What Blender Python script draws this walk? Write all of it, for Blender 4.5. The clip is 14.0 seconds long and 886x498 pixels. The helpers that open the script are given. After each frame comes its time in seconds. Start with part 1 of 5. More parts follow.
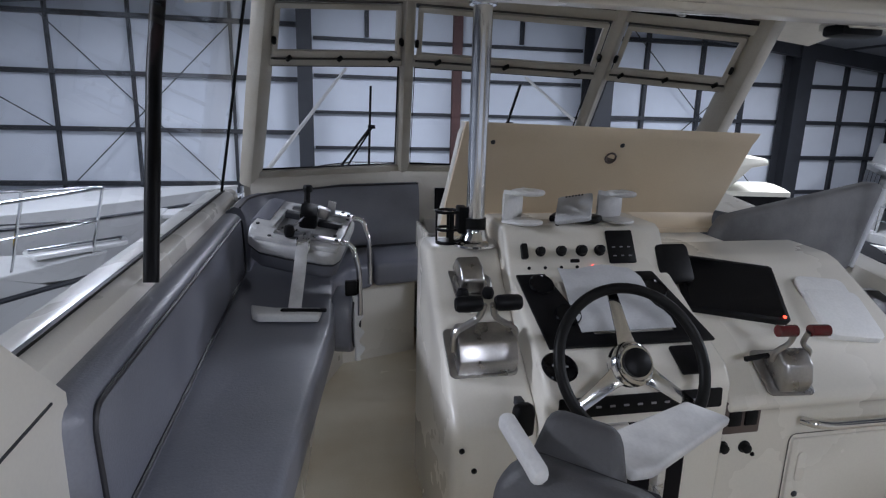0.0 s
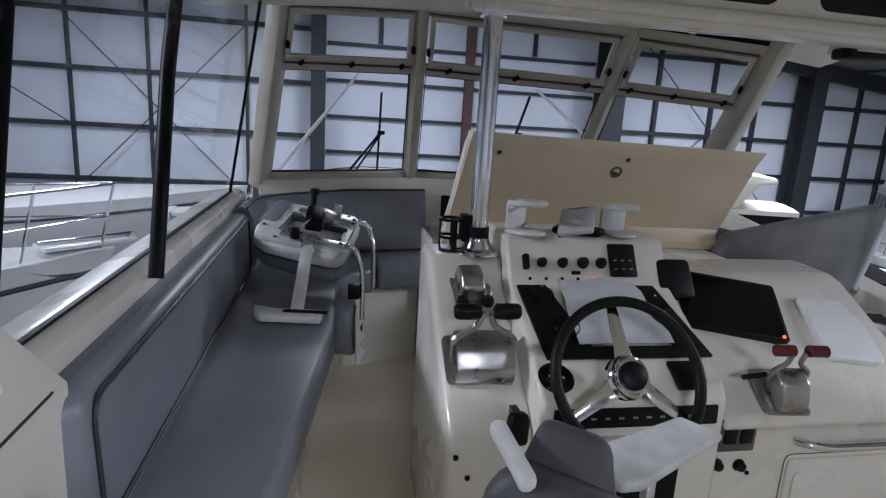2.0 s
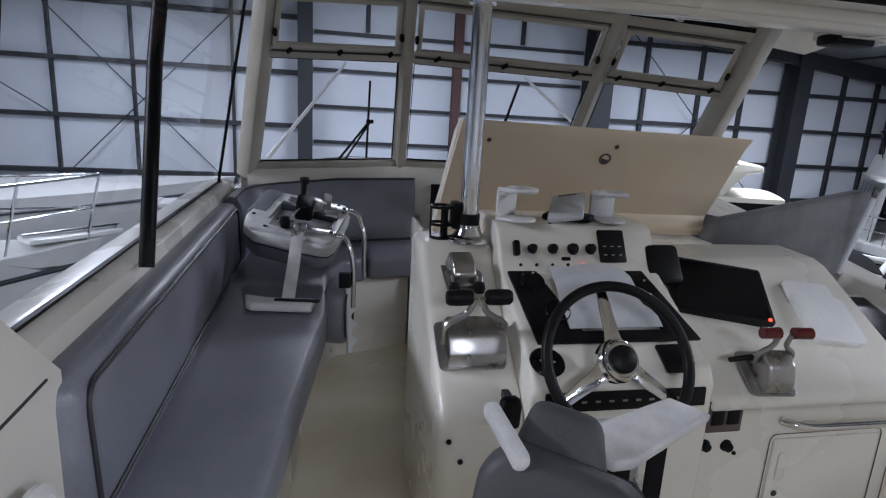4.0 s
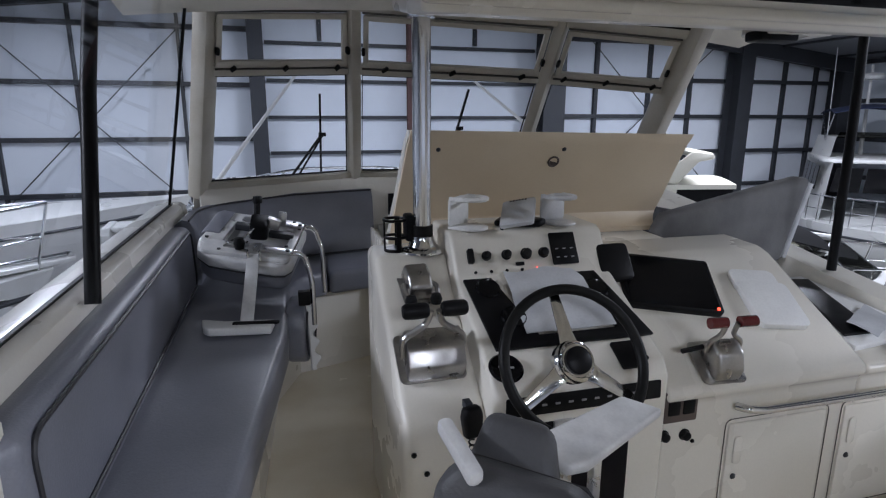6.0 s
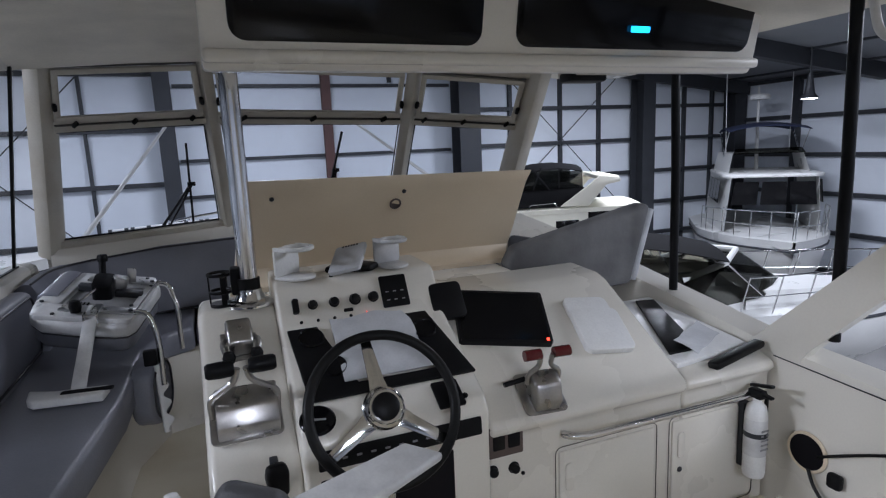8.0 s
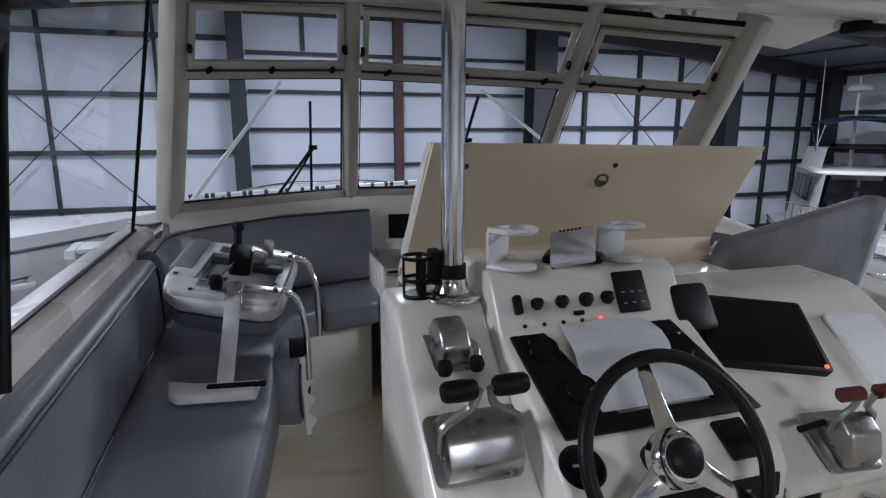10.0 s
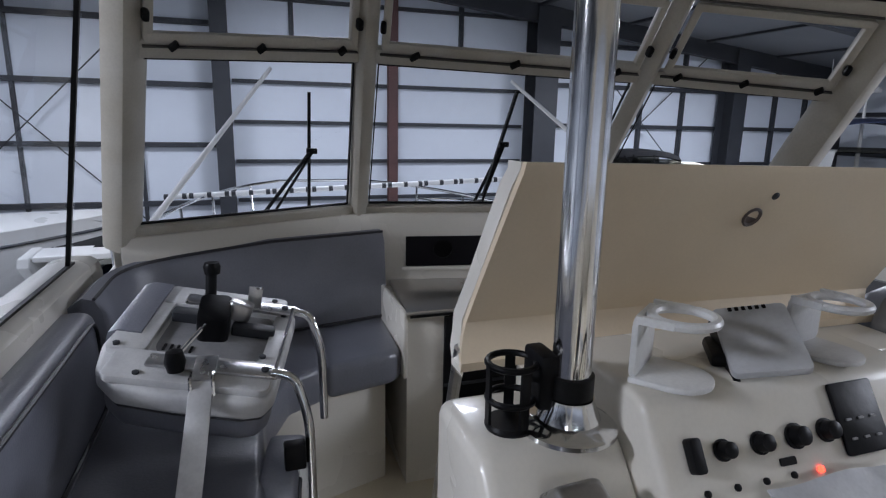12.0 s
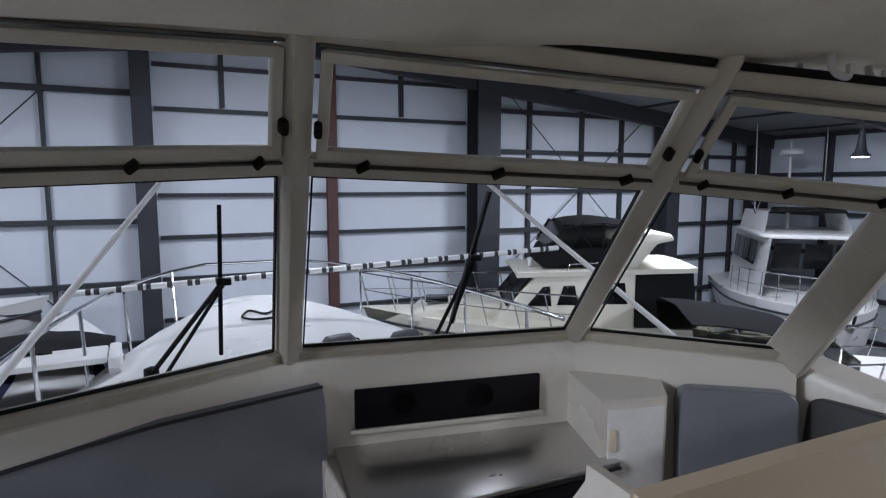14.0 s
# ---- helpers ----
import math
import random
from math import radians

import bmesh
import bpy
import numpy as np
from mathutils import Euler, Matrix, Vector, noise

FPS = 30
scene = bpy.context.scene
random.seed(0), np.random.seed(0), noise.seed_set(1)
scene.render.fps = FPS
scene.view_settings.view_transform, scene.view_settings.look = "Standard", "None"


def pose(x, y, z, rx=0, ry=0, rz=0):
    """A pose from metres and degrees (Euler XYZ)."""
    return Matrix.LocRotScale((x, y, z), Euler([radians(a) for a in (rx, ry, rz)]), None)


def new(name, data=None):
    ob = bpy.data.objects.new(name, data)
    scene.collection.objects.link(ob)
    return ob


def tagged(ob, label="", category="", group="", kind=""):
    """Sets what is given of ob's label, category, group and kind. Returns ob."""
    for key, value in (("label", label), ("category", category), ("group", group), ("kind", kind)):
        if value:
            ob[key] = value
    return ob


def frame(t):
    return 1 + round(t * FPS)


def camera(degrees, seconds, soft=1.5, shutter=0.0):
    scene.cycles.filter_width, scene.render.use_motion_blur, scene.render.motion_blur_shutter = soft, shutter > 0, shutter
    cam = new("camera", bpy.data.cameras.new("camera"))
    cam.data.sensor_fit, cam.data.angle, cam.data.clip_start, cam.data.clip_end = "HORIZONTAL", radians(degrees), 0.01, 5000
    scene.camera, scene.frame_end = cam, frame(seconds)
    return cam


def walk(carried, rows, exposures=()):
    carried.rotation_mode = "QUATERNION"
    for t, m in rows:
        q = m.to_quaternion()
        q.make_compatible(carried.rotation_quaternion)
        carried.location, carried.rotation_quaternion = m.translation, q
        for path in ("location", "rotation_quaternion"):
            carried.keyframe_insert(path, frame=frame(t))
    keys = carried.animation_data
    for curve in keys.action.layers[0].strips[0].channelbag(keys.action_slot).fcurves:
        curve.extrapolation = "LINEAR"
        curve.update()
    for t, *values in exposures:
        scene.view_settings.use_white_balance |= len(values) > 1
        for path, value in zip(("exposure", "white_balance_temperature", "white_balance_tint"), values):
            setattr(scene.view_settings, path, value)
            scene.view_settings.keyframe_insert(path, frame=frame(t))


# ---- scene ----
cam = camera(75.0, 14.0, soft=1.2)
PATH = [
    (0, 0.144, 0.319, 1.497, -11.61, -13.14, 1.48),
    (0.5, 0.115, 0.289, 1.504, -9.39, -13.02, 3.50),
    (1, 0.118, 0.282, 1.518, -9.13, -12.64, 4.11),
    (1.5, 0.151, 0.298, 1.508, -9.99, -12.39, 3.44),
    (2, 0.155, 0.299, 1.500, -10.91, -12.42, 3.46),
    (2.5, 0.170, 0.300, 1.498, -10.52, -12.71, 4.28),
    (5, 0.134, 0.271, 1.488, -13.34, -13.55, 2.11),
    (5.5, 0.151, 0.263, 1.520, -13.68, -13.64, 1.40),
    (6, 0.191, 0.273, 1.530, -15.33, -13.03, 0.16),
    (6.5, 0.406, 0.279, 1.476, -19.70, -12.65, -1.28),
    (7, 0.592, 0.203, 1.466, -22.41, -12.20, -3.13),
    (7.5, 0.693, 0.096, 1.517, -22.57, -11.19, -3.16),
    (8, 0.598, 0.133, 1.579, -21.19, -10.12, -2.50),
    (8.5, 0.463, 0.224, 1.526, -18.12, -10.95, -1.26),
    (9, 0.240, 0.382, 1.495, -15.58, -11.51, -0.66),
    (11.5, 0.151, 1.379, 1.559, -19.85, -12.14, 1.48),
    (12, 0.172, 1.542, 1.546, -18.57, -12.38, 1.13),
    (12.5, 0.196, 1.770, 1.586, -19.68, -12.84, 1.62),
    (13, 0.244, 2.036, 1.608, -21.80, -11.65, 1.26),
    (13.5, 0.263, 2.146, 1.702, -21.98, -8.55, 0.17),
    (14, 0.334, 2.220, 1.748, -24.28, -6.58, 0.09),
]
walk(cam, [(t, pose(x, y, z, 0, 0, yaw) @ pose(0, 0, 0, 90 + pitch, 0, 0) @ pose(0, 0, 0, 0, 0, roll)) for t, x, y, z, yaw, pitch, roll in PATH],
     exposures=[(0, 0.27, 5900, 17), (6, 0.28, 5900, 17), (9, 0.23, 5880, 17), (11.5, 0.41, 5960, 17), (13, 0.27, 6010, 17), (14, 0.28, 6060, 17)])

# ---- world and lamps ----
GROUND = -3.2
world = bpy.data.worlds.new("world")
scene.world = world
world.use_nodes = True
bg = world.node_tree.nodes["Background"]
bg.inputs[0].default_value, bg.inputs[1].default_value = (0.75, 0.85, 1.0, 1), 0.25


def bay_lamp(x, y, z, watts, size=1.6):
    data = bpy.data.lights.new("bay_light", "AREA")
    data.shape, data.size, data.energy, data.color = "DISK", size, watts, (0.93, 0.97, 1.0)
    ob = new("bay_light", data)
    ob.location = (x, y, z)
    return ob


for lx, ly, watts in ((-4, 10.3, 185), (2, 10.6, 205), (10, 10.0, 380), (-6, 2, 520), (10, 0.5, 640)):
    bay_lamp(lx, ly, 4.45 - 0.105 * abs(lx - 2), watts)
for lx, ly, watts in ((-5, -6, 90), (0.5, -6.5, 320), (6.5, -6, 420)):
    bay_lamp(lx, ly, 4.1, watts, 2.4)


# ---- materials ----
def shader(name, color, rough=0.5, metal=0.0, spots=None, grain=8.0, spread=0.12, bump=0.05, bump_scale=60.0, coat=0.0, fine=120.0, mottle=0.14, spec=0.5):
    """Procedural paint: two scales of mottling, roughness variation and fine relief."""
    m = bpy.data.materials.new(name)
    m.use_nodes = True
    nt, ns = m.node_tree, m.node_tree.nodes
    b = ns["Principled BSDF"]
    b.inputs["Metallic"].default_value = metal
    b.inputs["Coat Weight"].default_value = coat
    tc = ns.new("ShaderNodeTexCoord")
    n1, n2, n3 = (ns.new("ShaderNodeTexNoise") for _ in range(3))
    for n, s, d in ((n1, grain, 5), (n2, fine, 3), (n3, bump_scale, 4)):
        n.inputs["Scale"].default_value, n.inputs["Detail"].default_value = s, d
        nt.links.new(tc.outputs["Object"], n.inputs["Vector"])
    ramp = ns.new("ShaderNodeValToRGB")
    c = Vector(color)
    other = Vector(spots) if spots else c * (1 - spread * 2)
    ramp.color_ramp.elements[0].position, ramp.color_ramp.elements[1].position = 0.3, 0.62
    ramp.color_ramp.elements[0].color = (*other, 1)
    ramp.color_ramp.elements[1].color = (*c, 1)
    nt.links.new(n1.outputs["Fac"], ramp.inputs["Fac"])
    mix = ns.new("ShaderNodeMix")
    mix.data_type, mix.blend_type = "RGBA", "MULTIPLY"
    mix.inputs["Factor"].default_value = mottle
    b.inputs["Specular IOR Level"].default_value = spec
    r2 = ns.new("ShaderNodeValToRGB")
    r2.color_ramp.elements[0].color, r2.color_ramp.elements[1].color = (0.6, 0.6, 0.6, 1), (1, 1, 1, 1)
    r2.color_ramp.elements[0].position, r2.color_ramp.elements[1].position = 0.35, 0.6
    nt.links.new(n2.outputs["Fac"], r2.inputs["Fac"])
    nt.links.new(ramp.outputs["Color"], mix.inputs["A"])
    nt.links.new(r2.outputs["Color"], mix.inputs["B"])
    nt.links.new(mix.outputs["Result"], b.inputs["Base Color"])
    mr = ns.new("ShaderNodeMapRange")
    mr.inputs["To Min"].default_value, mr.inputs["To Max"].default_value = max(0.02, rough - 0.1), min(1, rough + 0.1)
    nt.links.new(n1.outputs["Fac"], mr.inputs["Value"])
    nt.links.new(mr.outputs["Result"], b.inputs["Roughness"])
    if bump:
        bp = ns.new("ShaderNodeBump")
        bp.inputs["Strength"].default_value, bp.inputs["Distance"].default_value = bump, 0.01
        nt.links.new(n3.outputs["Fac"], bp.inputs["Height"])
        nt.links.new(bp.outputs["Normal"], b.inputs["Normal"])
    return m


def glass(name, tint=(0.95, 0.97, 1.0), rough=0.0, mixing=0.9):
    m = bpy.data.materials.new(name)
    m.use_nodes = True
    nt, ns = m.node_tree, m.node_tree.nodes
    out = ns["Material Output"]
    ns.remove(ns["Principled BSDF"])
    tr, gl, mx, fr = ns.new("ShaderNodeBsdfTransparent"), ns.new("ShaderNodeBsdfGlossy"), ns.new("ShaderNodeMixShader"), ns.new("ShaderNodeLayerWeight")
    pw, ad = ns.new("ShaderNodeMath"), ns.new("ShaderNodeMath")
    pw.operation, ad.operation = "POWER", "MULTIPLY_ADD"
    pw.inputs[1].default_value, ad.inputs[1].default_value, ad.inputs[2].default_value = 5.0, 0.5, 0.012
    tr.inputs["Color"].default_value = (*tint, 1)
    gl.inputs["Roughness"].default_value = rough
    nt.links.new(fr.outputs["Facing"], pw.inputs[0])
    nt.links.new(pw.outputs[0], ad.inputs[0])
    nt.links.new(ad.outputs[0], mx.inputs["Fac"])
    nt.links.new(tr.outputs[0], mx.inputs[1])
    nt.links.new(gl.outputs[0], mx.inputs[2])
    nt.links.new(mx.outputs[0], out.inputs["Surface"])
    return m


def glow(name, color, strength):
    m = bpy.data.materials.new(name)
    m.use_nodes = True
    b = m.node_tree.nodes["Principled BSDF"]
    b.inputs["Base Color"].default_value = (0.02, 0.02, 0.02, 1)
    b.inputs["Emission Color"].default_value, b.inputs["Emission Strength"].default_value = (*color, 1), strength
    return m


GEL = shader("gelcoat_cream", (0.75, 0.72, 0.65), 0.28, spots=(0.715, 0.68, 0.605), grain=1.3, mottle=0.06, bump=0.02, bump_scale=25, coat=0.3)
GEL_TAN = shader("gelcoat_tan", (0.76, 0.65, 0.49), 0.36, spots=(0.71, 0.59, 0.43), grain=2.0, mottle=0.06, bump=0.02, bump_scale=12)
DECK = shader("deck_beige", (0.82, 0.76, 0.62), 0.24, spots=(0.68, 0.59, 0.43), grain=1.6, bump=0.03, bump_scale=90, mottle=0.08)
FRAME = shader("window_frame_beige", (0.56, 0.53, 0.46), 0.4, spots=(0.50, 0.46, 0.38), grain=6)
HEAD = shader("headliner_cream", (0.76, 0.72, 0.63), 0.6, grain=3, bump=0.05)
VINYL = shader("vinyl_grey", (0.205, 0.212, 0.25), 0.37, spots=(0.165, 0.171, 0.203), spec=0.65, grain=3.5, bump=0.12, bump_scale=140)
VINYL_D = shader("vinyl_dark_grey", (0.068, 0.068, 0.074), 0.5, grain=5, bump=0.12, bump_scale=140)
PIPING = shader("piping_charcoal", (0.03, 0.03, 0.035), 0.5)
CANVAS = shader("canvas_grey", (0.19, 0.19, 0.19), 0.8, spots=(0.09, 0.088, 0.09), grain=3.2, bump=0.3, bump_scale=18)
BLACK = shader("black_plastic", (0.006, 0.006, 0.007), 0.42, grain=20, spec=0.16)
BLACK_G = shader("black_gloss", (0.004, 0.004, 0.005), 0.12, grain=4, bump=0, spec=0.18)
# near-black colour for the shade inside recesses, holes and slots; also lettering
DARK = shader("shade_and_print_black", (0.006, 0.005, 0.007), 0.6, spec=0.15)
RUBBER = shader("black_rubber", (0.007, 0.007, 0.007), 0.45, grain=25, spec=0.16)
CHROME = shader("chrome", (0.78, 0.78, 0.78), 0.12, 1.0, spread=0.05, bump=0.01)
# darker than CHROME: the dark reflections on the housings are put into its colour
CHROME_DK = shader("darkened_chrome", (0.46, 0.45, 0.44), 0.30, 1.0, spread=0.12, grain=14, bump=0.03, bump_scale=18)
ALU = shader("brushed_aluminium", (0.66, 0.66, 0.67), 0.3, 1.0, spread=0.08, grain=30)
STEEL = shader("stainless_top", (0.60, 0.585, 0.57), 0.30, 1.0, spread=0.02, grain=2, bump=0, mottle=0.03)
WHITE = shader("white_plastic", (0.80, 0.80, 0.79), 0.35, grain=10, spread=0.04)
WHITE_D = shader("worn_white_paint", (0.70, 0.70, 0.70), 0.42, spots=(0.50, 0.50, 0.51), grain=9)
RED = shader("dark_red_knob", (0.10, 0.008, 0.010), 0.25, grain=12)
BROWN = shader("brown_plastic", (0.10, 0.075, 0.068), 0.45, grain=14)
GREYP = shader("grey_plastic", (0.30, 0.30, 0.31), 0.5, grain=12)
PAPER = shader("silver_cloth", (0.55, 0.56, 0.58), 0.5, spots=(0.42, 0.43, 0.45), grain=7, bump=0.4, bump_scale=12)
HULL = shader("boat_white", (0.70, 0.70, 0.685), 0.3, grain=1.2, spread=0.05, bump=0)
HULL_Y = shader("boat_cream", (0.74, 0.71, 0.60), 0.35, grain=1.2, spread=0.05, bump=0)
YELLOW = shader("yellow_rope", (0.62, 0.45, 0.08), 0.8)
NAVY = shader("navy_canvas", (0.015, 0.025, 0.07), 0.8)
CANVAS_B = shader("black_canvas", (0.012, 0.012, 0.013), 0.9, grain=4, spec=0.1, bump=0.1, bump_scale=14)
SEALANT = shader("grey_sealant", (0.10, 0.095, 0.085), 0.6, grain=20)
TEAK = shader("teak", (0.22, 0.10, 0.045), 0.5, grain=6)
SHEET = shader("insulated_wall_sheet", (0.72, 0.76, 0.82), 0.55, spots=(0.66, 0.70, 0.765), grain=0.4, spread=0.05, bump=0.12, bump_scale=1.2, fine=5, mottle=0.05)
GIRT = shader("dark_steel", (0.032, 0.035, 0.042), 0.55, grain=3)
RUST = shader("primer_red_steel", (0.10, 0.045, 0.04), 0.6, grain=3)
CONCRETE = shader("concrete_floor", (0.26, 0.255, 0.25), 0.7, grain=0.6, bump=0.1)
ROOF = shader("roof_sheet", (0.20, 0.21, 0.23), 0.6, grain=0.7)
PANE = glass("clear_pane")
SMOKE = glass("tinted_pane", (0.38, 0.38, 0.36))
BLUE = glow("blue_display", (0.02, 0.45, 1.0), 3.0)
REDLED = glow("red_led", (1.0, 0.05, 0.02), 4.0)
LAMPGLOW = glow("lamp_face", (0.95, 0.98, 1.0), 12.0)


# ---- mesh helpers ----
def part(name, bm, material, parent=None, label="", smooth=True):
    me = bpy.data.meshes.new(name)
    bm.normal_update()
    bm.to_mesh(me)
    bm.free()
    me.materials.append(material)
    if smooth:
        for p in me.polygons:
            p.use_smooth = True
        me.set_sharp_from_angle(angle=radians(38))
    ob = new(name, me)
    if parent is not None:
        ob.parent = parent
    if label:
        ob["label"] = label
    return ob


def thing(name, label, category, group="", at=(0, 0, 0), kind=""):
    ob = new(name)
    ob.empty_display_size = 0.05
    ob.location = at
    return tagged(ob, label, category, group, kind)


def box(x0, y0, z0, x1, y1, z1, r=0.0, seg=2, bm=None):
    """A box between two corners with rounded edges."""
    b = bmesh.new()
    bmesh.ops.create_cube(b, size=1, matrix=Matrix.Translation(((x0 + x1) / 2, (y0 + y1) / 2, (z0 + z1) / 2)) @ Matrix.Diagonal((abs(x1 - x0), abs(y1 - y0), abs(z1 - z0), 1)))
    if r:
        bmesh.ops.bevel(b, geom=b.edges[:], offset=min(r, 0.49 * min(abs(x1 - x0), abs(y1 - y0), abs(z1 - z0))), segments=seg, profile=0.5, affect="EDGES")
    return merged(bm, b)


def merged(bm, b):
    if bm is None:
        return b
    me = bpy.data.meshes.new("tmp")
    b.to_mesh(me)
    b.free()
    bm.from_mesh(me)
    bpy.data.meshes.remove(me)
    return bm


def turned(b, m):
    bmesh.ops.transform(b, matrix=m, verts=b.verts)
    return b


def beam(p, q, w, d, up=(0, 0, 1), r=0.0, bm=None):
    """A bar from p to q, w wide across and d deep along `up`."""
    p, q, up = Vector(p), Vector(q), Vector(up)
    y = (q - p).normalized()
    x = y.cross(up).normalized()
    z = x.cross(y)
    b = box(-w / 2, 0, -d / 2, w / 2, (q - p).length, d / 2, r)
    m = Matrix.Translation(p) @ Matrix((x, y, z)).transposed().to_4x4()
    return merged(bm, turned(b, m))


def rod(points, r, n=10, bm=None, taper=1.0, closed=False):
    """A round bar along a line of points."""
    b = bmesh.new()
    pts = [Vector(p) for p in points]
    rings, k = [], len(pts)
    x = None
    for i, p in enumerate(pts):
        a = pts[(i - 1) % k] if closed or i else p
        c = pts[(i + 1) % k] if closed or i < k - 1 else p
        t = (c - a).normalized()
        if x is None:
            x = t.orthogonal().normalized()
        x = (x - t * x.dot(t)).normalized()
        y = t.cross(x)
        rr = r * (1 + (taper - 1) * i / max(1, k - 1))
        rings.append([b.verts.new(p + (x * math.cos(j * math.tau / n) + y * math.sin(j * math.tau / n)) * rr) for j in range(n)])
    for i in range(k if closed else k - 1):
        s, e = rings[i], rings[(i + 1) % k]
        for j in range(n):
            b.faces.new((s[j], s[(j + 1) % n], e[(j + 1) % n], e[j]))
    if not closed:
        b.faces.new(rings[0][::-1])
        b.faces.new(rings[-1])
    bmesh.ops.recalc_face_normals(b, faces=b.faces)
    return merged(bm, b)


def bend(points, radius=0.05, steps=5):
    """Rounds the corners of a line of points."""
    pts = [Vector(p) for p in points]
    out = [pts[0]]
    for a, b, c in zip(pts, pts[1:], pts[2:]):
        r = min(radius, (a - b).length * 0.49, (c - b).length * 0.49)
        s, e = b + (a - b).normalized() * r, b + (c - b).normalized() * r
        out += [s * (1 - u) ** 2 + b * 2 * u * (1 - u) + e * u * u for u in (i / steps for i in range(steps + 1))]
    return out + [pts[-1]]


def prism(outline, depth, m=None, r=0.0, bm=None, seg=2):
    """An outline in x, y raised by depth along z, edges rounded by r, then moved by m."""
    b = bmesh.new()
    f = b.faces.new([b.verts.new((x, y, 0)) for x, y in outline])
    ex = bmesh.ops.extrude_face_region(b, geom=[f])
    bmesh.ops.translate(b, vec=(0, 0, depth), verts=[v for v in ex["geom"] if isinstance(v, bmesh.types.BMVert)])
    bmesh.ops.recalc_face_normals(b, faces=b.faces)
    if r:
        bmesh.ops.bevel(b, geom=b.edges[:], offset=r, segments=seg, profile=0.5, affect="EDGES", clamp_overlap=True)
    if m is not None:
        turned(b, m)
    return merged(bm, b)


def lathe(profile, n=24, m=None, bm=None, caps=True):
    """Turns (radius, z) pairs round the z axis."""
    b = bmesh.new()
    rings = [[b.verts.new((r * math.cos(j * math.tau / n), r * math.sin(j * math.tau / n), z)) for j in range(n)] for r, z in profile]
    for s, e in zip(rings, rings[1:]):
        for j in range(n):
            b.faces.new((s[j], s[(j + 1) % n], e[(j + 1) % n], e[j]))
    if caps:
        b.faces.new(rings[0][::-1])
        b.faces.new(rings[-1])
    bmesh.ops.remove_doubles(b, verts=b.verts, dist=1e-5)
    bmesh.ops.recalc_face_normals(b, faces=b.faces)
    if m is not None:
        turned(b, m)
    return merged(bm, b)


def rounded(w, h, r, n=5, cx=0.0, cy=0.0):
    """The outline of a rounded rectangle."""
    out = []
    for sx, sy, a0 in ((1, 1, 0), (-1, 1, 90), (-1, -1, 180), (1, -1, 270)):
        for i in range(n + 1):
            a = radians(a0 + 90 * i / n)
            out.append((cx + sx * (w / 2 - r) + r * math.cos(a), cy + sy * (h / 2 - r) + r * math.sin(a)))
    return out


def sheet(rows, bm=None, thick=0.0):
    """A surface through a grid of points, given thickness."""
    b = bmesh.new()
    vs = [[b.verts.new(p) for p in row] for row in rows]
    for r0, r1 in zip(vs, vs[1:]):
        for i in range(len(r0) - 1):
            b.faces.new((r0[i], r0[i + 1], r1[i + 1], r1[i]))
    bmesh.ops.recalc_face_normals(b, faces=b.faces)
    if thick:
        bmesh.ops.solidify(b, geom=b.faces[:], thickness=thick)
    return merged(bm, b)


def tilt(x, y, z, slope, yaw=0.0):
    """A face frame on a sloping panel: local x along it, y up the slope, z out of it."""
    return pose(x, y, z, slope, 0, yaw)


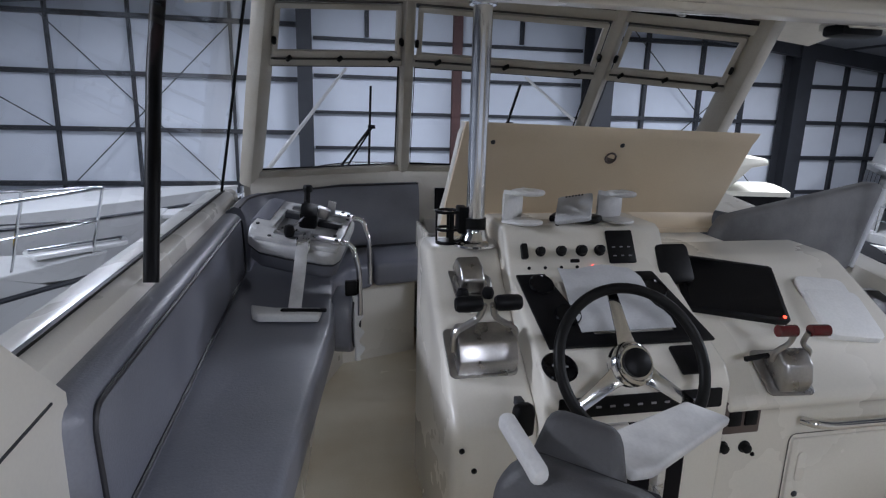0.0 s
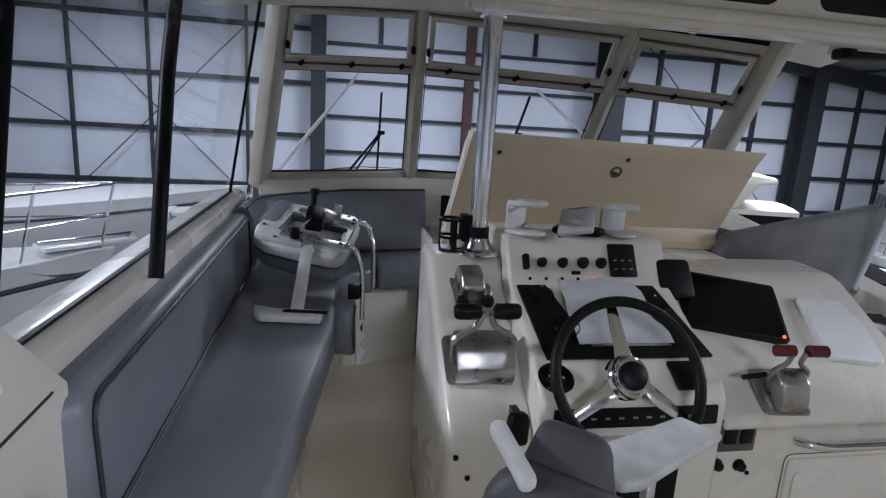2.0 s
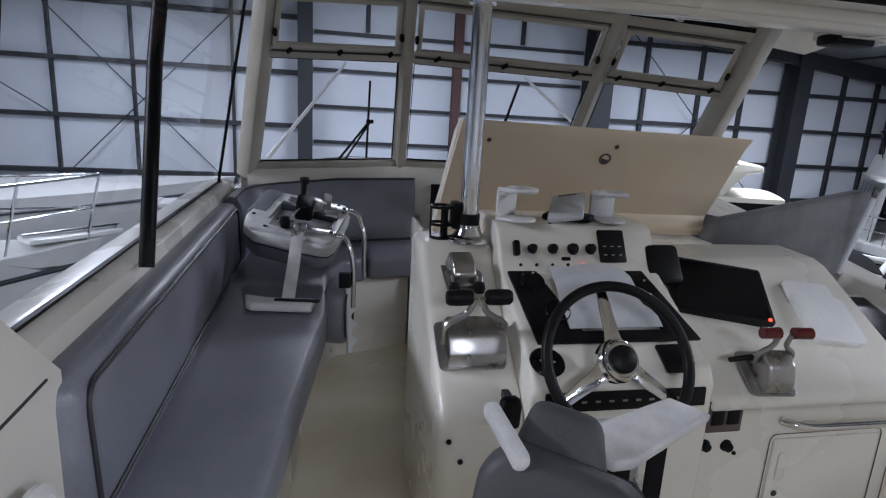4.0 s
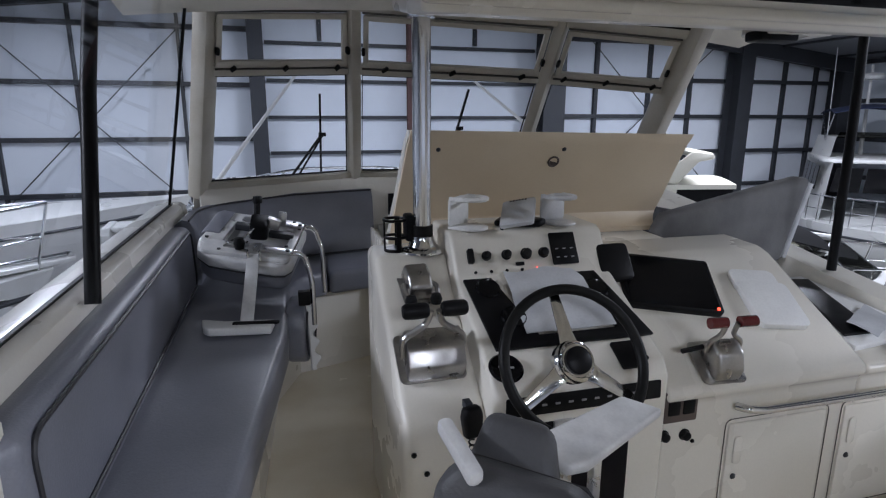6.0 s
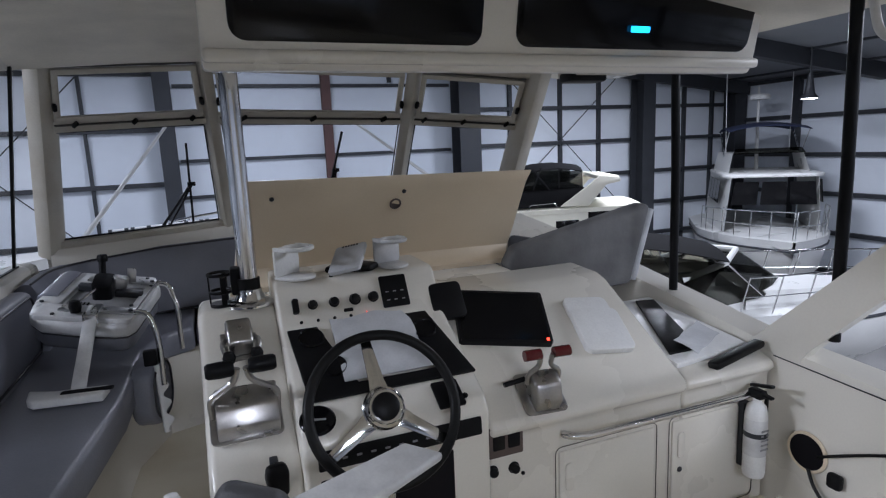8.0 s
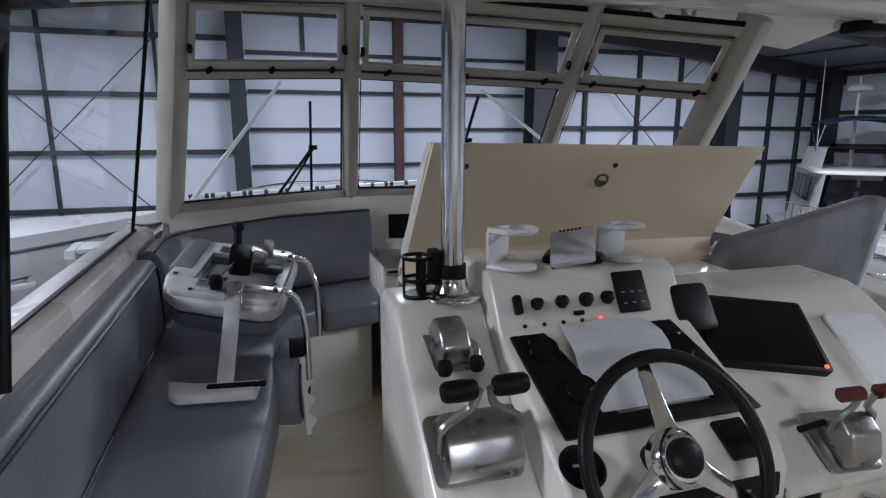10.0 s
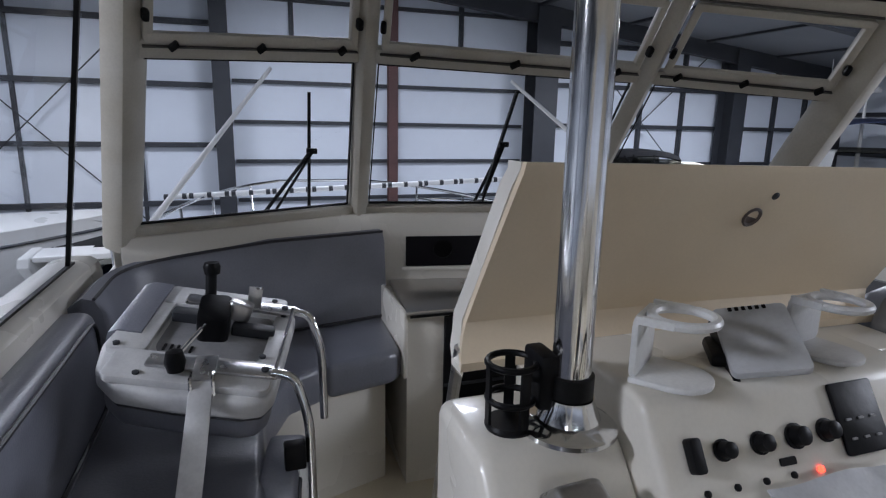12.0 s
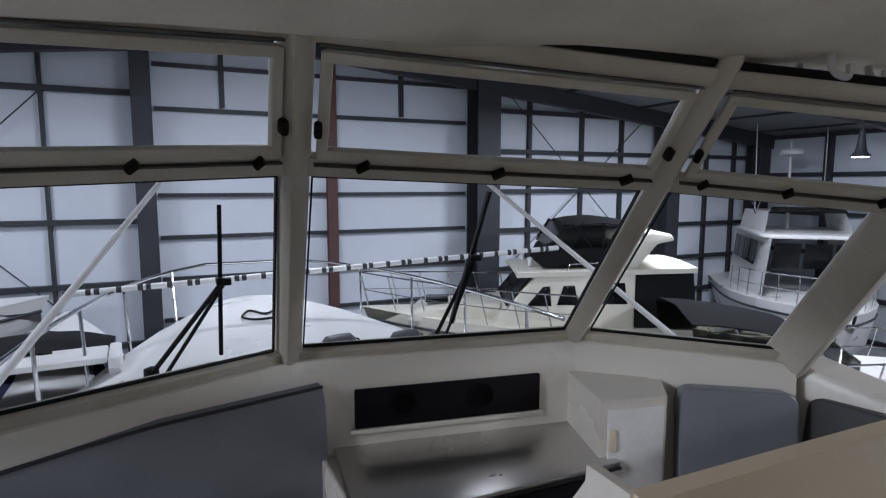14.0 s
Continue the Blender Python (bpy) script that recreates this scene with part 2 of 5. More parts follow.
# ---- shed ----
def shed():
    x0, x1, y0, y1, top = -13.0, 17.5, -14.0, 15.5, 3.2

    def eave(x):
        return 4.75 - 0.108 * abs(x - 2)

    tagged(part("ground", box(x0 - 1, y0 - 1, GROUND - 0.3, x1 + 1, y1 + 1, GROUND), CONCRETE, smooth=False), "grey concrete floor of the storage shed", "floor", kind="structure")
    walls = {}
    for nm, c in (("wall_front", (x0, y1, x1, y1 + 0.12)), ("wall_back", (x0, y0 - 0.12, x1, y0)), ("wall_port", (x0 - 0.12, y0, x0, y1)), ("wall_starboard", (x1, y0, x1 + 0.12, y1))):
        walls[nm] = tagged(part(nm, box(c[0], c[1], GROUND, c[2], c[3], 4.9 if nm in ('wall_front', 'wall_back') else 3.3), SHEET, smooth=False), "pale insulated sheet wall of the shed", "wall", kind="structure")
    b = sheet([[(x, y, eave(x) + 0.25) for x in (x0, 2, x1)] for y in (y0 - 0.1, y1 + 0.1)], thick=0.1)
    tagged(part("ceiling", b, ROOF, smooth=False), "dark sheet roof of the shed", "ceiling", kind="structure")
    # girts of the front wall: wide spacing on the port bays, close spacing in the middle, a grid to starboard
    fw = walls["wall_front"]
    for i in range(7):
        z = -2.85 + 1.27 * i
        part("girt", box(x0, y1 - 0.16, z - 0.052, -0.45, y1 - 0.002, z + 0.052), GIRT, fw, smooth=False)
    for x in (-11.1, -9.4, -7.5, -5.9, -4.2, -2.0):
        part("girt", box(x - 0.032, y1 - 0.13, GROUND, x + 0.032, y1 - 0.004, eave(x) + 0.1), GIRT, fw, smooth=False)
    for i in range(9):
        z = -2.9 + 0.875 * i
        part("girt", box(-0.1, y1 - 0.1, z - 0.04, 6.9, y1 - 0.002, z + 0.04), GIRT, fw, smooth=False)
    for i in range(8):
        z = -2.6 + 1.03 * i
        part("girt", box(7.5, y1 - 0.14, z - 0.055, x1, y1 - 0.002, z + 0.055), GIRT, fw, smooth=False)
    for x in (8.8, 10.5, 11.9, 15.3, 16.5):
        part("girt", box(x - 0.05, y1 - 0.12, GROUND, x + 0.05, y1 - 0.004, eave(x) + 0.1), GIRT, fw, smooth=False)
    for x, z0 in ((1.2, 3.3), (5.2, 3.3)):
        part("girt", box(x - 0.05, y1 - 0.09, z0, x + 0.05, y1 - 0.004, eave(x)), GIRT, fw, smooth=False)
    sw = walls["wall_starboard"]
    for i in range(7):
        z = -2.6 + 1.15 * i
        part("girt", box(x1 - 0.14, y0, z - 0.06, x1 - 0.002, y1 - 0.2, z + 0.06), GIRT, sw, smooth=False)
    for y in (13.0, 9.5, 6.0, 2.5, -1.0, -4.5, -8.0, -11.5):
        part("girt", box(x1 - 0.18, y - 0.1, GROUND, x1 - 0.004, y + 0.1, top), GIRT, sw, smooth=False)
    pw = walls["wall_port"]
    for i in range(7):
        z = -2.85 + 1.27 * i
        part("girt", box(x0 + 0.002, y0, z - 0.07, x0 + 0.16, y1 - 0.2, z + 0.07), GIRT, pw, smooth=False)
    for i in range(14):
        y = y0 + 1.2 + 2.0 * i
        part("girt", box(x0 + 0.004, y - 0.05, GROUND, x0 + 0.13, y + 0.05, top), GIRT, pw, smooth=False)

    def column(x, y, w, d, mat, label):
        b = box(x - w / 2, y - d / 2, GROUND, x + w / 2, y - d / 2 + 0.03, eave(x) + 0.1)
        box(x - w / 2, y + d / 2 - 0.03, GROUND, x + w / 2, y + d / 2, eave(x) + 0.1, bm=b)
        box(x - 0.015, y - d / 2 + 0.03, GROUND, x + 0.015, y + d / 2 - 0.03, eave(x) + 0.1, bm=b)
        tagged(part("steel_column", b, mat, smooth=False), label, "column", "shed columns")

    column(-0.3, y1 - 0.4, 0.34, 0.45, GIRT, "dark steel column between two wall bays")
    column(3.45, y1 - 0.25, 0.22, 0.2, RUST, "red-brown primed steel column on the wall")
    column(7.2, y1 - 0.5, 0.62, 0.6, GIRT, "wide dark steel frame column")
    column(13.25, y1 - 0.5, 0.46, 0.6, GIRT, "wide dark steel frame column")
    column(x1 - 0.3, y1 - 0.4, 0.5, 0.5, GIRT, "dark steel corner column")
    column(-7.6, y1 - 0.4, 0.3, 0.4, GIRT, "dark steel column between two wall bays")
    for y in (14.9, 10.6, 6.2, 1.5, -4.0, -9.5):
        b = beam((x0, y, eave(x0) - 0.05), (2, y, eave(2) - 0.05), 0.22, 0.42)
        beam((2, y, eave(2) - 0.05), (x1, y, eave(x1) - 0.05), 0.22, 0.42, bm=b)
        tagged(part("roof_beam", b, GIRT, smooth=False), "dark steel roof beam under the shed roof", "beam", "shed roof beams")
    for x in (-11, -8.5, -6, -3.5, -1, 4.5, 7, 9.5, 12, 14.5, 16.6):
        tagged(part("purlin", box(x - 0.06, y0, eave(x) + 0.1, x + 0.06, y1, eave(x) + 0.24), GIRT, smooth=False), "dark steel purlin below the roof sheet", "beam", "shed purlins")
    # cross bracing wires
    for a, c in (((-5.9, y1 - 0.3, 3.4), (-2.0, y1 - 0.3, -0.6)), ((-2.0, y1 - 0.3, 3.4), (-5.9, y1 - 0.3, -0.6)), ((8.0, y1 - 0.3, 4.0), (12.6, y1 - 0.3, -0.5)), ((12.6, y1 - 0.3, 3.6), (8.0, y1 - 0.3, -0.5)), ((-9.4, y1 - 0.3, 3.2), (-5.9, y1 - 0.3, 1.0))):
        tagged(part("brace_wire", rod([a, c], 0.014, 6), GIRT), "thin steel cross bracing wire on the wall", "wire", "bracing wires")
    for x, y, low in ((14.4, 10.4, 0.75), (15.4, 6.2, 0.0), (10.8, 1.5, 0.0), (-4, 6.2, 0.0), (3, 6.2, 0.0)):
        th = thing("high_bay_lamp", "bright round high-bay lamp hanging below the roof", "lamp", "high-bay lamps", (x, y, eave(x) - 0.32 - low))
        if low:
            part("rod", rod([(0, 0, 0.55), (0, 0, 0.5 + low)], 0.02, 6), GIRT, th)
        part("housing", lathe([(0.05, 0.6), (0.09, 0.3), (0.12, 0.12), (0.2, 0.02), (0.2, 0)], 20), GIRT, th)
        part("lens", lathe([(0.0, -0.02), (0.14, -0.016), (0.18, 0.0), (0.0, 0.0)], 20), LAMPGLOW, th)


shed()

# ---- boat shell ----
SILL = [(-0.30, 3.98, 1.10), (0.655, 4.30, 1.12), (1.775, 4.12, 1.12), (2.36, 3.60, 1.10)]
TOP = [(-0.13, 3.55, 2.10), (0.60, 3.66, 2.15), (1.77, 3.44, 2.08), (2.35, 3.05, 1.98)]


def shell():
    tagged(part("floor", box(-0.55, -2.6, -0.12, 3.1, 4.9, 0), DECK, smooth=False), "beige moulded fibreglass deck with darker tan patches", "floor", kind="structure")
    # port side: cabin side and coaming with a rounded top
    prof = [(-0.385, 0), (-0.385, 0.965), (-0.395, 1.005), (-0.42, 1.022), (-0.48, 1.025), (-0.55, 1.01), (-0.58, 0.95), (-0.60, 0)]
    b = prism(prof, 6.6, Matrix(((1, 0, 0, 0), (0, 0, -1, 4.0), (0, 1, 0, 0), (0, 0, 0, 1))))
    tagged(part("wall_port_coaming", b, GEL), "glossy cream fibreglass coaming beside the bench", "wall", kind="structure")
    # front: dashboard under the windows
    for i, (p, q) in enumerate(zip(SILL, SILL[1:])):
        p, q = Vector(p), Vector(q)
        along = (q - p).normalized()
        out = Vector((along.y, -along.x, 0)) * -1
        rows = []
        for dz, do in ((-1.12, 0.02), (-0.12, 0.02), (-0.05, 0.03), (-0.01, 0.06), (0.0, 0.10), (0.0, 0.24), (-1.12, 0.30)):
            rows.append([v + out * do - out * 0.10 + Vector((0, 0, dz)) for v in (p - along * 0.02, q + along * 0.02)])
        tagged(part("wall_front_%d" % (i + 1), sheet(rows, thick=0.01), GEL), "cream fibreglass front coaming under the windscreen", "wall", kind="structure")
    # starboard: low coaming rising forward
    rows = [[(2.70 - k, y, 0), (2.70 - k, y, z - 0.05), (2.72 - k, y, z - 0.01), (2.76 - k, y, z), (2.86 - k, y, z), (2.9 - k, y, z - 0.1), (2.9 - k, y, 0)] for k, (y, z) in zip((0, 0, 0, 0.01, 0.10, 0.33), ((-2.6, 0.66), (1.2, 0.66), (1.8, 0.70), (2.45, 0.80), (3.0, 0.93), (3.62, 1.10)))]
    tagged(part("wall_starboard_coaming", sheet(rows), GEL), "cream fibreglass starboard coaming", "wall", kind="structure")
    # roof with camber
    rows = []
    for y in (-1.0, -0.3, 0.6, 2.2, 3.0, 3.45):
        rows.append([(x, y + 0.16 * (1 - ((x - 1.2) / 1.6) ** 2) * (1 if y > 3.2 else 0), 2.24 - 0.10 * ((x - 1.1) / 1.5) ** 2 - (0.08 if y > 3.2 else 0)) for x in (-0.5, -0.2, 0.3, 0.8, 1.3, 1.8, 2.3, 2.7, 2.95)])
    tagged(part("ceiling_hardtop", sheet(rows, thick=0.07), HEAD), "cream moulded hardtop headliner", "ceiling", kind="structure")
    tagged(part("wall_aft", box(-0.5, -2.65, 0, 2.9, -2.6, 0.9), GEL, smooth=False), "cream aft bulwark", "wall", kind="structure")


shell()


def windscreen():
    mid = Vector((1.1, 3.0, 1.6))
    for i in range(3):
        s0, s1, t0, t1 = (Vector(v) for v in (SILL[i], SILL[i + 1], TOP[i], TOP[i + 1]))

        def at(u, w):
            return s0.lerp(s1, u).lerp(t0.lerp(t1, u), w)

        nrm = (s1 - s0).cross(t0 - s0).normalized()
        if nrm.dot(mid - s0) < 0:
            nrm = -nrm
        L = (s1 - s0).length
        e = 0.055 / L
        w = tagged(new("window_%d" % (i + 1)), "fixed windscreen pane with an opening vent sash above", "window", kind="structure")
        part("frame_bottom", beam(at(0.0, 0.015), at(1.0, 0.015), 0.05, 0.05, nrm, 0.008), FRAME, w)
        part("frame_top", beam(at(0, 0.975), at(1, 0.975), 0.06, 0.06, nrm, 0.008), FRAME, w)
        part("transom", beam(at(e * .5, 0.662), at(1 - e * .5, 0.662), 0.060, 0.045, nrm, 0.006), FRAME, w)
        part("gasket", beam(at(e, 0.629), at(1 - e, 0.629), 0.004, 0.012, nrm), RUBBER, w)
        part("gasket", beam(at(e, 0.043), at(1 - e, 0.043), 0.005, 0.012, nrm), RUBBER, w)
        for u in (e, 1 - e):
            part("gasket", beam(at(u, 0.045), at(u, 0.628), 0.005, 0.012, nrm), RUBBER, w)
        off = nrm * 0.022
        sash = part("vent_sash", beam(at(e * 1.2, 0.70) + off, at(1 - e * 1.2, 0.70) + off, 0.035, 0.03, nrm, 0.006), FRAME, w)
        b = beam(at(e * 1.2, 0.925) + off, at(1 - e * 1.2, 0.925) + off, 0.03, 0.03, nrm, 0.006)
        for u in (e * 1.35, 1 - e * 1.35):
            beam(at(u, 0.69) + off, at(u, 0.935) + off, 0.03, 0.029, nrm, 0.006, bm=b)
        part("vent_rail", b, FRAME, w)
        part("seal", beam(at(e, 0.675) + off * 1.2, at(1 - e, 0.675) + off * 1.2, 0.004, 0.03, nrm), SEALANT, w)
        part("seal", beam(at(e, 0.95) + off * 1.2, at(1 - e, 0.95) + off * 1.2, 0.006, 0.03, nrm), SEALANT, w)
        for u in (0.16, 0.5, 0.86):
            part("latch", beam(at(u - 0.012, 0.672) + nrm * 0.045, at(u + 0.016, 0.692) + nrm * 0.05, 0.018, 0.03, nrm, 0.005), BLACK, w)
        for u in (e * 1.1, 1 - e * 1.1):
            part("latch", beam(at(u, 0.75) + nrm * 0.045, at(u, 0.785) + nrm * 0.045, 0.022, 0.035, nrm, 0.008), BLACK, w)
        for lo, hi in ((0.035, 0.64), (0.70, 0.935)):
            g = part("pane", sheet([[at(e * .6, lo), at(1 - e * .6, lo)], [at(e * .6, hi), at(1 - e * .6, hi)]]), PANE, w)
            g.visible_shadow = False
        part("head_gap", beam(at(0.05, 1.012) + nrm * 0.03, at(0.95, 1.012) + nrm * 0.03, 0.022, 0.01, nrm), DARK, w)
    for i, wd in enumerate((0.13, 0.075, 0.075, 0.15)):
        s, t = Vector(SILL[i]), Vector(TOP[i])
        n = (mid - (s + t) / 2).normalized()
        b = beam(s - (t - s) * 0.04, t + (t - s) * 0.05, wd, 0.09, n, 0.02)
        tagged(part("window_pillar_%d" % (i + 1), b, FRAME), "beige windscreen pillar", "pillar", kind="structure")


windscreen()


def sides():
    # port side opening: clear curtain, two dark posts
    w = tagged(new("window_4"), "long port side window with thin dark edging", "window", kind="structure")
    a, b_, c, d = Vector((-0.445, 3.86, 1.03)), Vector((-0.445, 1.3, 1.03)), Vector((-0.20, 3.45, 2.12)), Vector((-0.24, 0.4, 2.16))
    g = part("pane", sheet([[a, b_], [c, d]]), PANE, w)
    g.visible_shadow = False
    part("edging", beam(a, b_, 0.008, 0.014, (1, 0, 0)), RUBBER, w)
    part("edging", beam(a + Vector((0, -.06, 0)), c + Vector((0, -.06, 0)), 0.02, 0.014, (1, 0, 0)), RUBBER, w)
    for y0, z0, y1, pr in ((2.06, 1.0, 2.38, 0.022), (1.25, 1.20, 1.42, 0.012), (1.225, 1.225, 1.345, 0.011)):
        th = tagged(part("canopy_post", rod([(-0.36, y0, z0), (-0.345, (y0 + y1) / 2, 1.6), (-0.31, y1, 2.16)], pr, 10), BLACK), "slim black post between coaming and hardtop", "post", "canopy posts")
    for y0, z0, y1 in ((2.40, 0.80, 2.41), (1.56, 0.78, 1.56)):
        tagged(part("canopy_post", rod([(2.74, y0, z0), (2.74, (y0 + y1) / 2, 1.4), (2.72, y1, 2.12)], 0.022, 10), BLACK), "slim black post between coaming and hardtop", "post", "canopy posts")
    # hardtop wings with an oval light
    for nm, x, front, top_y, hole in (("wall_wing_port", -0.39, (1.40, 0.985), 0.15, None), ("wall_wing_starboard", 2.765, (1.91, 0.68), 0.38, ((1.72, 0.62), (1.25, 0.48), (0.75, 0.8), (0.55, 1.25), (0.85, 1.46), (1.38, 0.99)))):
        y0, z0 = front
        outer = [(y0, z0), (top_y, 2.16), (-1.2, 2.16), (-1.6, 1.0), (-1.6, 0.0), (y0 + 0.0, 0.0)]
        b = bmesh.new()
        vs = [b.verts.new((x, y, z)) for y, z in outer]
        es = [b.edges.new((vs[k], vs[(k + 1) % 6])) for k in range(6)]
        hole = hole or ((1.22, 1.07), (1.08, 1.02), (-0.4, 0.97), (-0.6, 1.2), (-0.2, 1.5), (0.5, 1.5), (1.0, 1.24))
        pts = [Vector((x, y, z)) for y, z in hole]
        ring = []
        for k in range(len(pts)):
            p0, p1, p2 = pts[k - 1], pts[k], pts[(k + 1) % len(pts)]
            s, e2 = p1.lerp(p0, 0.25), p1.lerp(p2, 0.25)
            ring += [s * (1 - u) ** 2 + p1 * 2 * u * (1 - u) + e2 * u * u for u in (0, 0.25, 0.5, 0.75, 1)]
        hv = [b.verts.new(p) for p in ring]
        es += [b.edges.new((hv[k], hv[(k + 1) % len(hv)])) for k in range(len(hv))]
        bmesh.ops.triangle_fill(b, edges=es, use_beauty=True)
        bmesh.ops.recalc_face_normals(b, faces=b.faces)
        bmesh.ops.solidify(b, geom=b.faces[:], thickness=0.06)
        tagged(part(nm, b, GEL), "cream fibreglass hardtop wing with a rounded window opening", "wall", kind="structure")


sides()

# ---- port bench ----
def bench():
    th = thing("bench_seat", "L-shaped settee with grey vinyl cushions on a cream moulded base", "bench", at=(-0.1, 2.4, 0))
    inv = Matrix.Translation((0.1, -2.4, 0))

    def put(name, b, mat, parent=th, label=""):
        return part(name, turned(b, inv), mat, parent, label)

    base = [(-0.38, 1.25), (-0.04, 1.25), (0.09, 3.30), (0.22, 3.64), (0.68, 3.80), (0.70, 4.12), (0.55, 4.17), (-0.38, 3.90)]
    put("base", prism(base, 0.48), GEL)
    put("seat_cushion", prism([(-0.37, 1.22), (-0.015, 1.22), (0.165, 2.66), (0.175, 3.30), (0.27, 3.54), (0.40, 3.62), (0.40, 4.10), (-0.37, 3.90)], 0.15, Matrix.Translation((0, 0, 0.482)), 0.025, seg=3), VINYL)
    put("seat_cushion", prism([(0.41, 3.625), (0.68, 3.69), (0.735, 3.73), (0.76, 4.17), (0.60, 4.22), (0.41, 4.15)], 0.145, Matrix.Translation((0, 0, 0.482)), 0.035, seg=3), VINYL)
    # long backrest, leaning on the coaming
    b = box(-0.07, 0, -0.03, 0.05, 2.14, 0.40, 0.045, 3)
    turned(b, Matrix.Translation((-0.335, 1.36, 0.565)) @ pose(0, 0, 0, 0, -2, 0))
    back = put("backrest", b, VINYL)
    loop = bend([(-0.284, 1.41, 0.66), (-0.295, 1.41, 0.94), (-0.295, 3.45, 0.94), (-0.284, 3.45, 0.66), (-0.284, 1.41, 0.66)], 0.06)
    part("piping", turned(rod(loop, 0.006, 6), inv), PIPING, back)
    # curved corner and forward backrest
    line = bend([(-0.335, 3.52, 0), (-0.33, 3.90, 0), (0.05, 4.03, 0), (0.745, 4.19, 0)], 0.30, 9)
    rows = []
    for i, p in enumerate(line):
        a, c = line[max(0, i - 1)], line[min(len(line) - 1, i + 1)]
        t = (c - a).normalized()
        n = Vector((t.y, -t.x, 0))
        k = i / (len(line) - 1)
        top = 0.99 + 0.055 * k
        rows.append([p + n * u + Vector((0, 0, z)) for u, z in ((0.06, 0.62), (0.065, 0.75), (0.045, top - 0.05), (0.025, top - 0.01), (-0.01, top), (-0.05, top - 0.03), (-0.05, 0.62), (0.06, 0.62))])
    b = sheet(rows)
    bmesh.ops.holes_fill(b, edges=[e for e in b.edges if e.is_boundary], sides=0)
    back = put("backrest", b, VINYL)
    part("piping", turned(rod([r[3] + Vector((0, 0, 0.004)) for r in rows], 0.006, 6), inv), PIPING, back)
    part("piping", turned(rod([r[0] + Vector((0.0, -0.008, 0.02)) for r in rows[4:]], 0.006, 6), inv), PIPING, back)


bench()


def removed_seat():
    """A helm seat taken off its pedestal and laid face down on the bench."""
    th = thing("helm_seat_removed", "removed helm seat lying upside down on the bench, worn white shell", "seat", at=(0.02, 3.25, 0.63))
    inner = pose(0, 0, 0.25, 11, 9, -11)
    plan = [(-0.235, -0.10), (-0.21, -0.20), (-0.14, -0.265), (0.0, -0.28), (0.17, -0.28), (0.215, -0.265), (0.235, -0.215), (0.235, 0.16), (0.20, 0.215), (0.13, 0.24), (-0.12, 0.24), (-0.20, 0.21), (-0.235, 0.13)]

    def lay(name, x, y, w, d, h, z, mat, parent=th, r=0.006, label="", turn=0):
        return part(name, prism(rounded(w, d, min(w, d) * 0.2), h, inner @ pose(x, y, z, 0, 0, turn), r), mat, parent, label)

    shell_ = part("shell", prism(plan, 0.062, inner, 0.016, seg=3), WHITE_D, th)
    part("cushion", prism([(x * 0.95, y * 0.94) for x, y in plan], 0.085, inner @ Matrix.Translation((0, 0.005, -0.083)), 0.028, seg=3), VINYL, th)
    part("piping", rod([inner @ Vector((x * 0.955, y * 0.945, -0.004)) for x, y in plan], 0.006, 6, closed=True), PIPING, th)
    # raised border round a shallow well
    lay("rib", 0.02, -0.195, 0.40, 0.125, 0.022, 0.061, WHITE_D, shell_)
    lay("rib", 0.02, 0.17, 0.36, 0.105, 0.022, 0.061, WHITE_D, shell_)
    lay("rib", -0.165, 0.01, 0.10, 0.30, 0.020, 0.061, WHITE_D, shell_)
    lay("rib", 0.20, 0.0, 0.045, 0.28, 0.016, 0.061, WHITE_D, shell_)
    lay("well", 0.035, 0.005, 0.28, 0.26, 0.004, 0.061, GREYP, shell_, 0.001)
    for k in range(5):
        lay("slot", -0.08 + 0.017 * k, -0.09, 0.007, 0.03, 0.002, 0.066, DARK, shell_, 0)
    for x, y in ((-0.16, 0.175), (-0.19, -0.12), (0.18, -0.11), (0.20, 0.12), (-0.10, -0.235), (0.16, 0.20)):
        part("bolt", lathe([(0.009, 0), (0.009, 0.006), (0.0, 0.008)], 8, inner @ Matrix.Translation((x, y, 0.081))), GIRT, shell_)
    strap = [[inner @ Vector((x, y, z + 0.004 * math.sin(9 * y))) for x, z in ((-0.245, 0.03), (-0.235, 0.075), (-0.205, 0.09), (-0.15, 0.088))] for y in (-0.06, 0.0, 0.08, 0.15, 0.21)]
    part("flap", sheet(strap, thick=0.008), VINYL, th, "grey vinyl flap folded over the shell")
    # flat bars that carry the bent arms
    for y, dz in ((-0.185, 0.0), (0.14, 0.012)):
        bar = part("cross_bar", beam(inner @ Vector((-0.09, y, 0.090)), inner @ Vector((0.235, y, 0.090)), 0.05, 0.01, inner.to_3x3() @ Vector((0, 0, 1)), 0.003), ALU, th, "flat aluminium cross bar")
        part("bolt", lathe([(0.01, 0), (0.01, 0.006), (0, 0.009)], 8, inner @ Matrix.Translation((0.20, y, 0.095))), GIRT, bar)
        e = inner @ Vector((0.22, y, 0.09))
        pts = bend([e, e + Vector((0.055, -0.02, -0.01)), e + Vector((0.085, -0.05, -0.12)), e + Vector((0.085, -0.07, -0.34))], 0.05, 6)
        part("arm_tube", rod(pts, 0.013, 10), CHROME, th, "bent chrome arm tube")
    part("end_rod", rod([inner @ Vector((0.225, -0.185, 0.098)), inner @ Vector((0.225, 0.14, 0.098))], 0.005, 8), CHROME, th)
    # slide mechanism with two levers
    part("slide_block", prism(rounded(0.085, 0.12, 0.02), 0.085, inner @ pose(0.02, 0.02, 0.066, 10, 0, 8), 0.014), BLACK, th, "dark slide block")
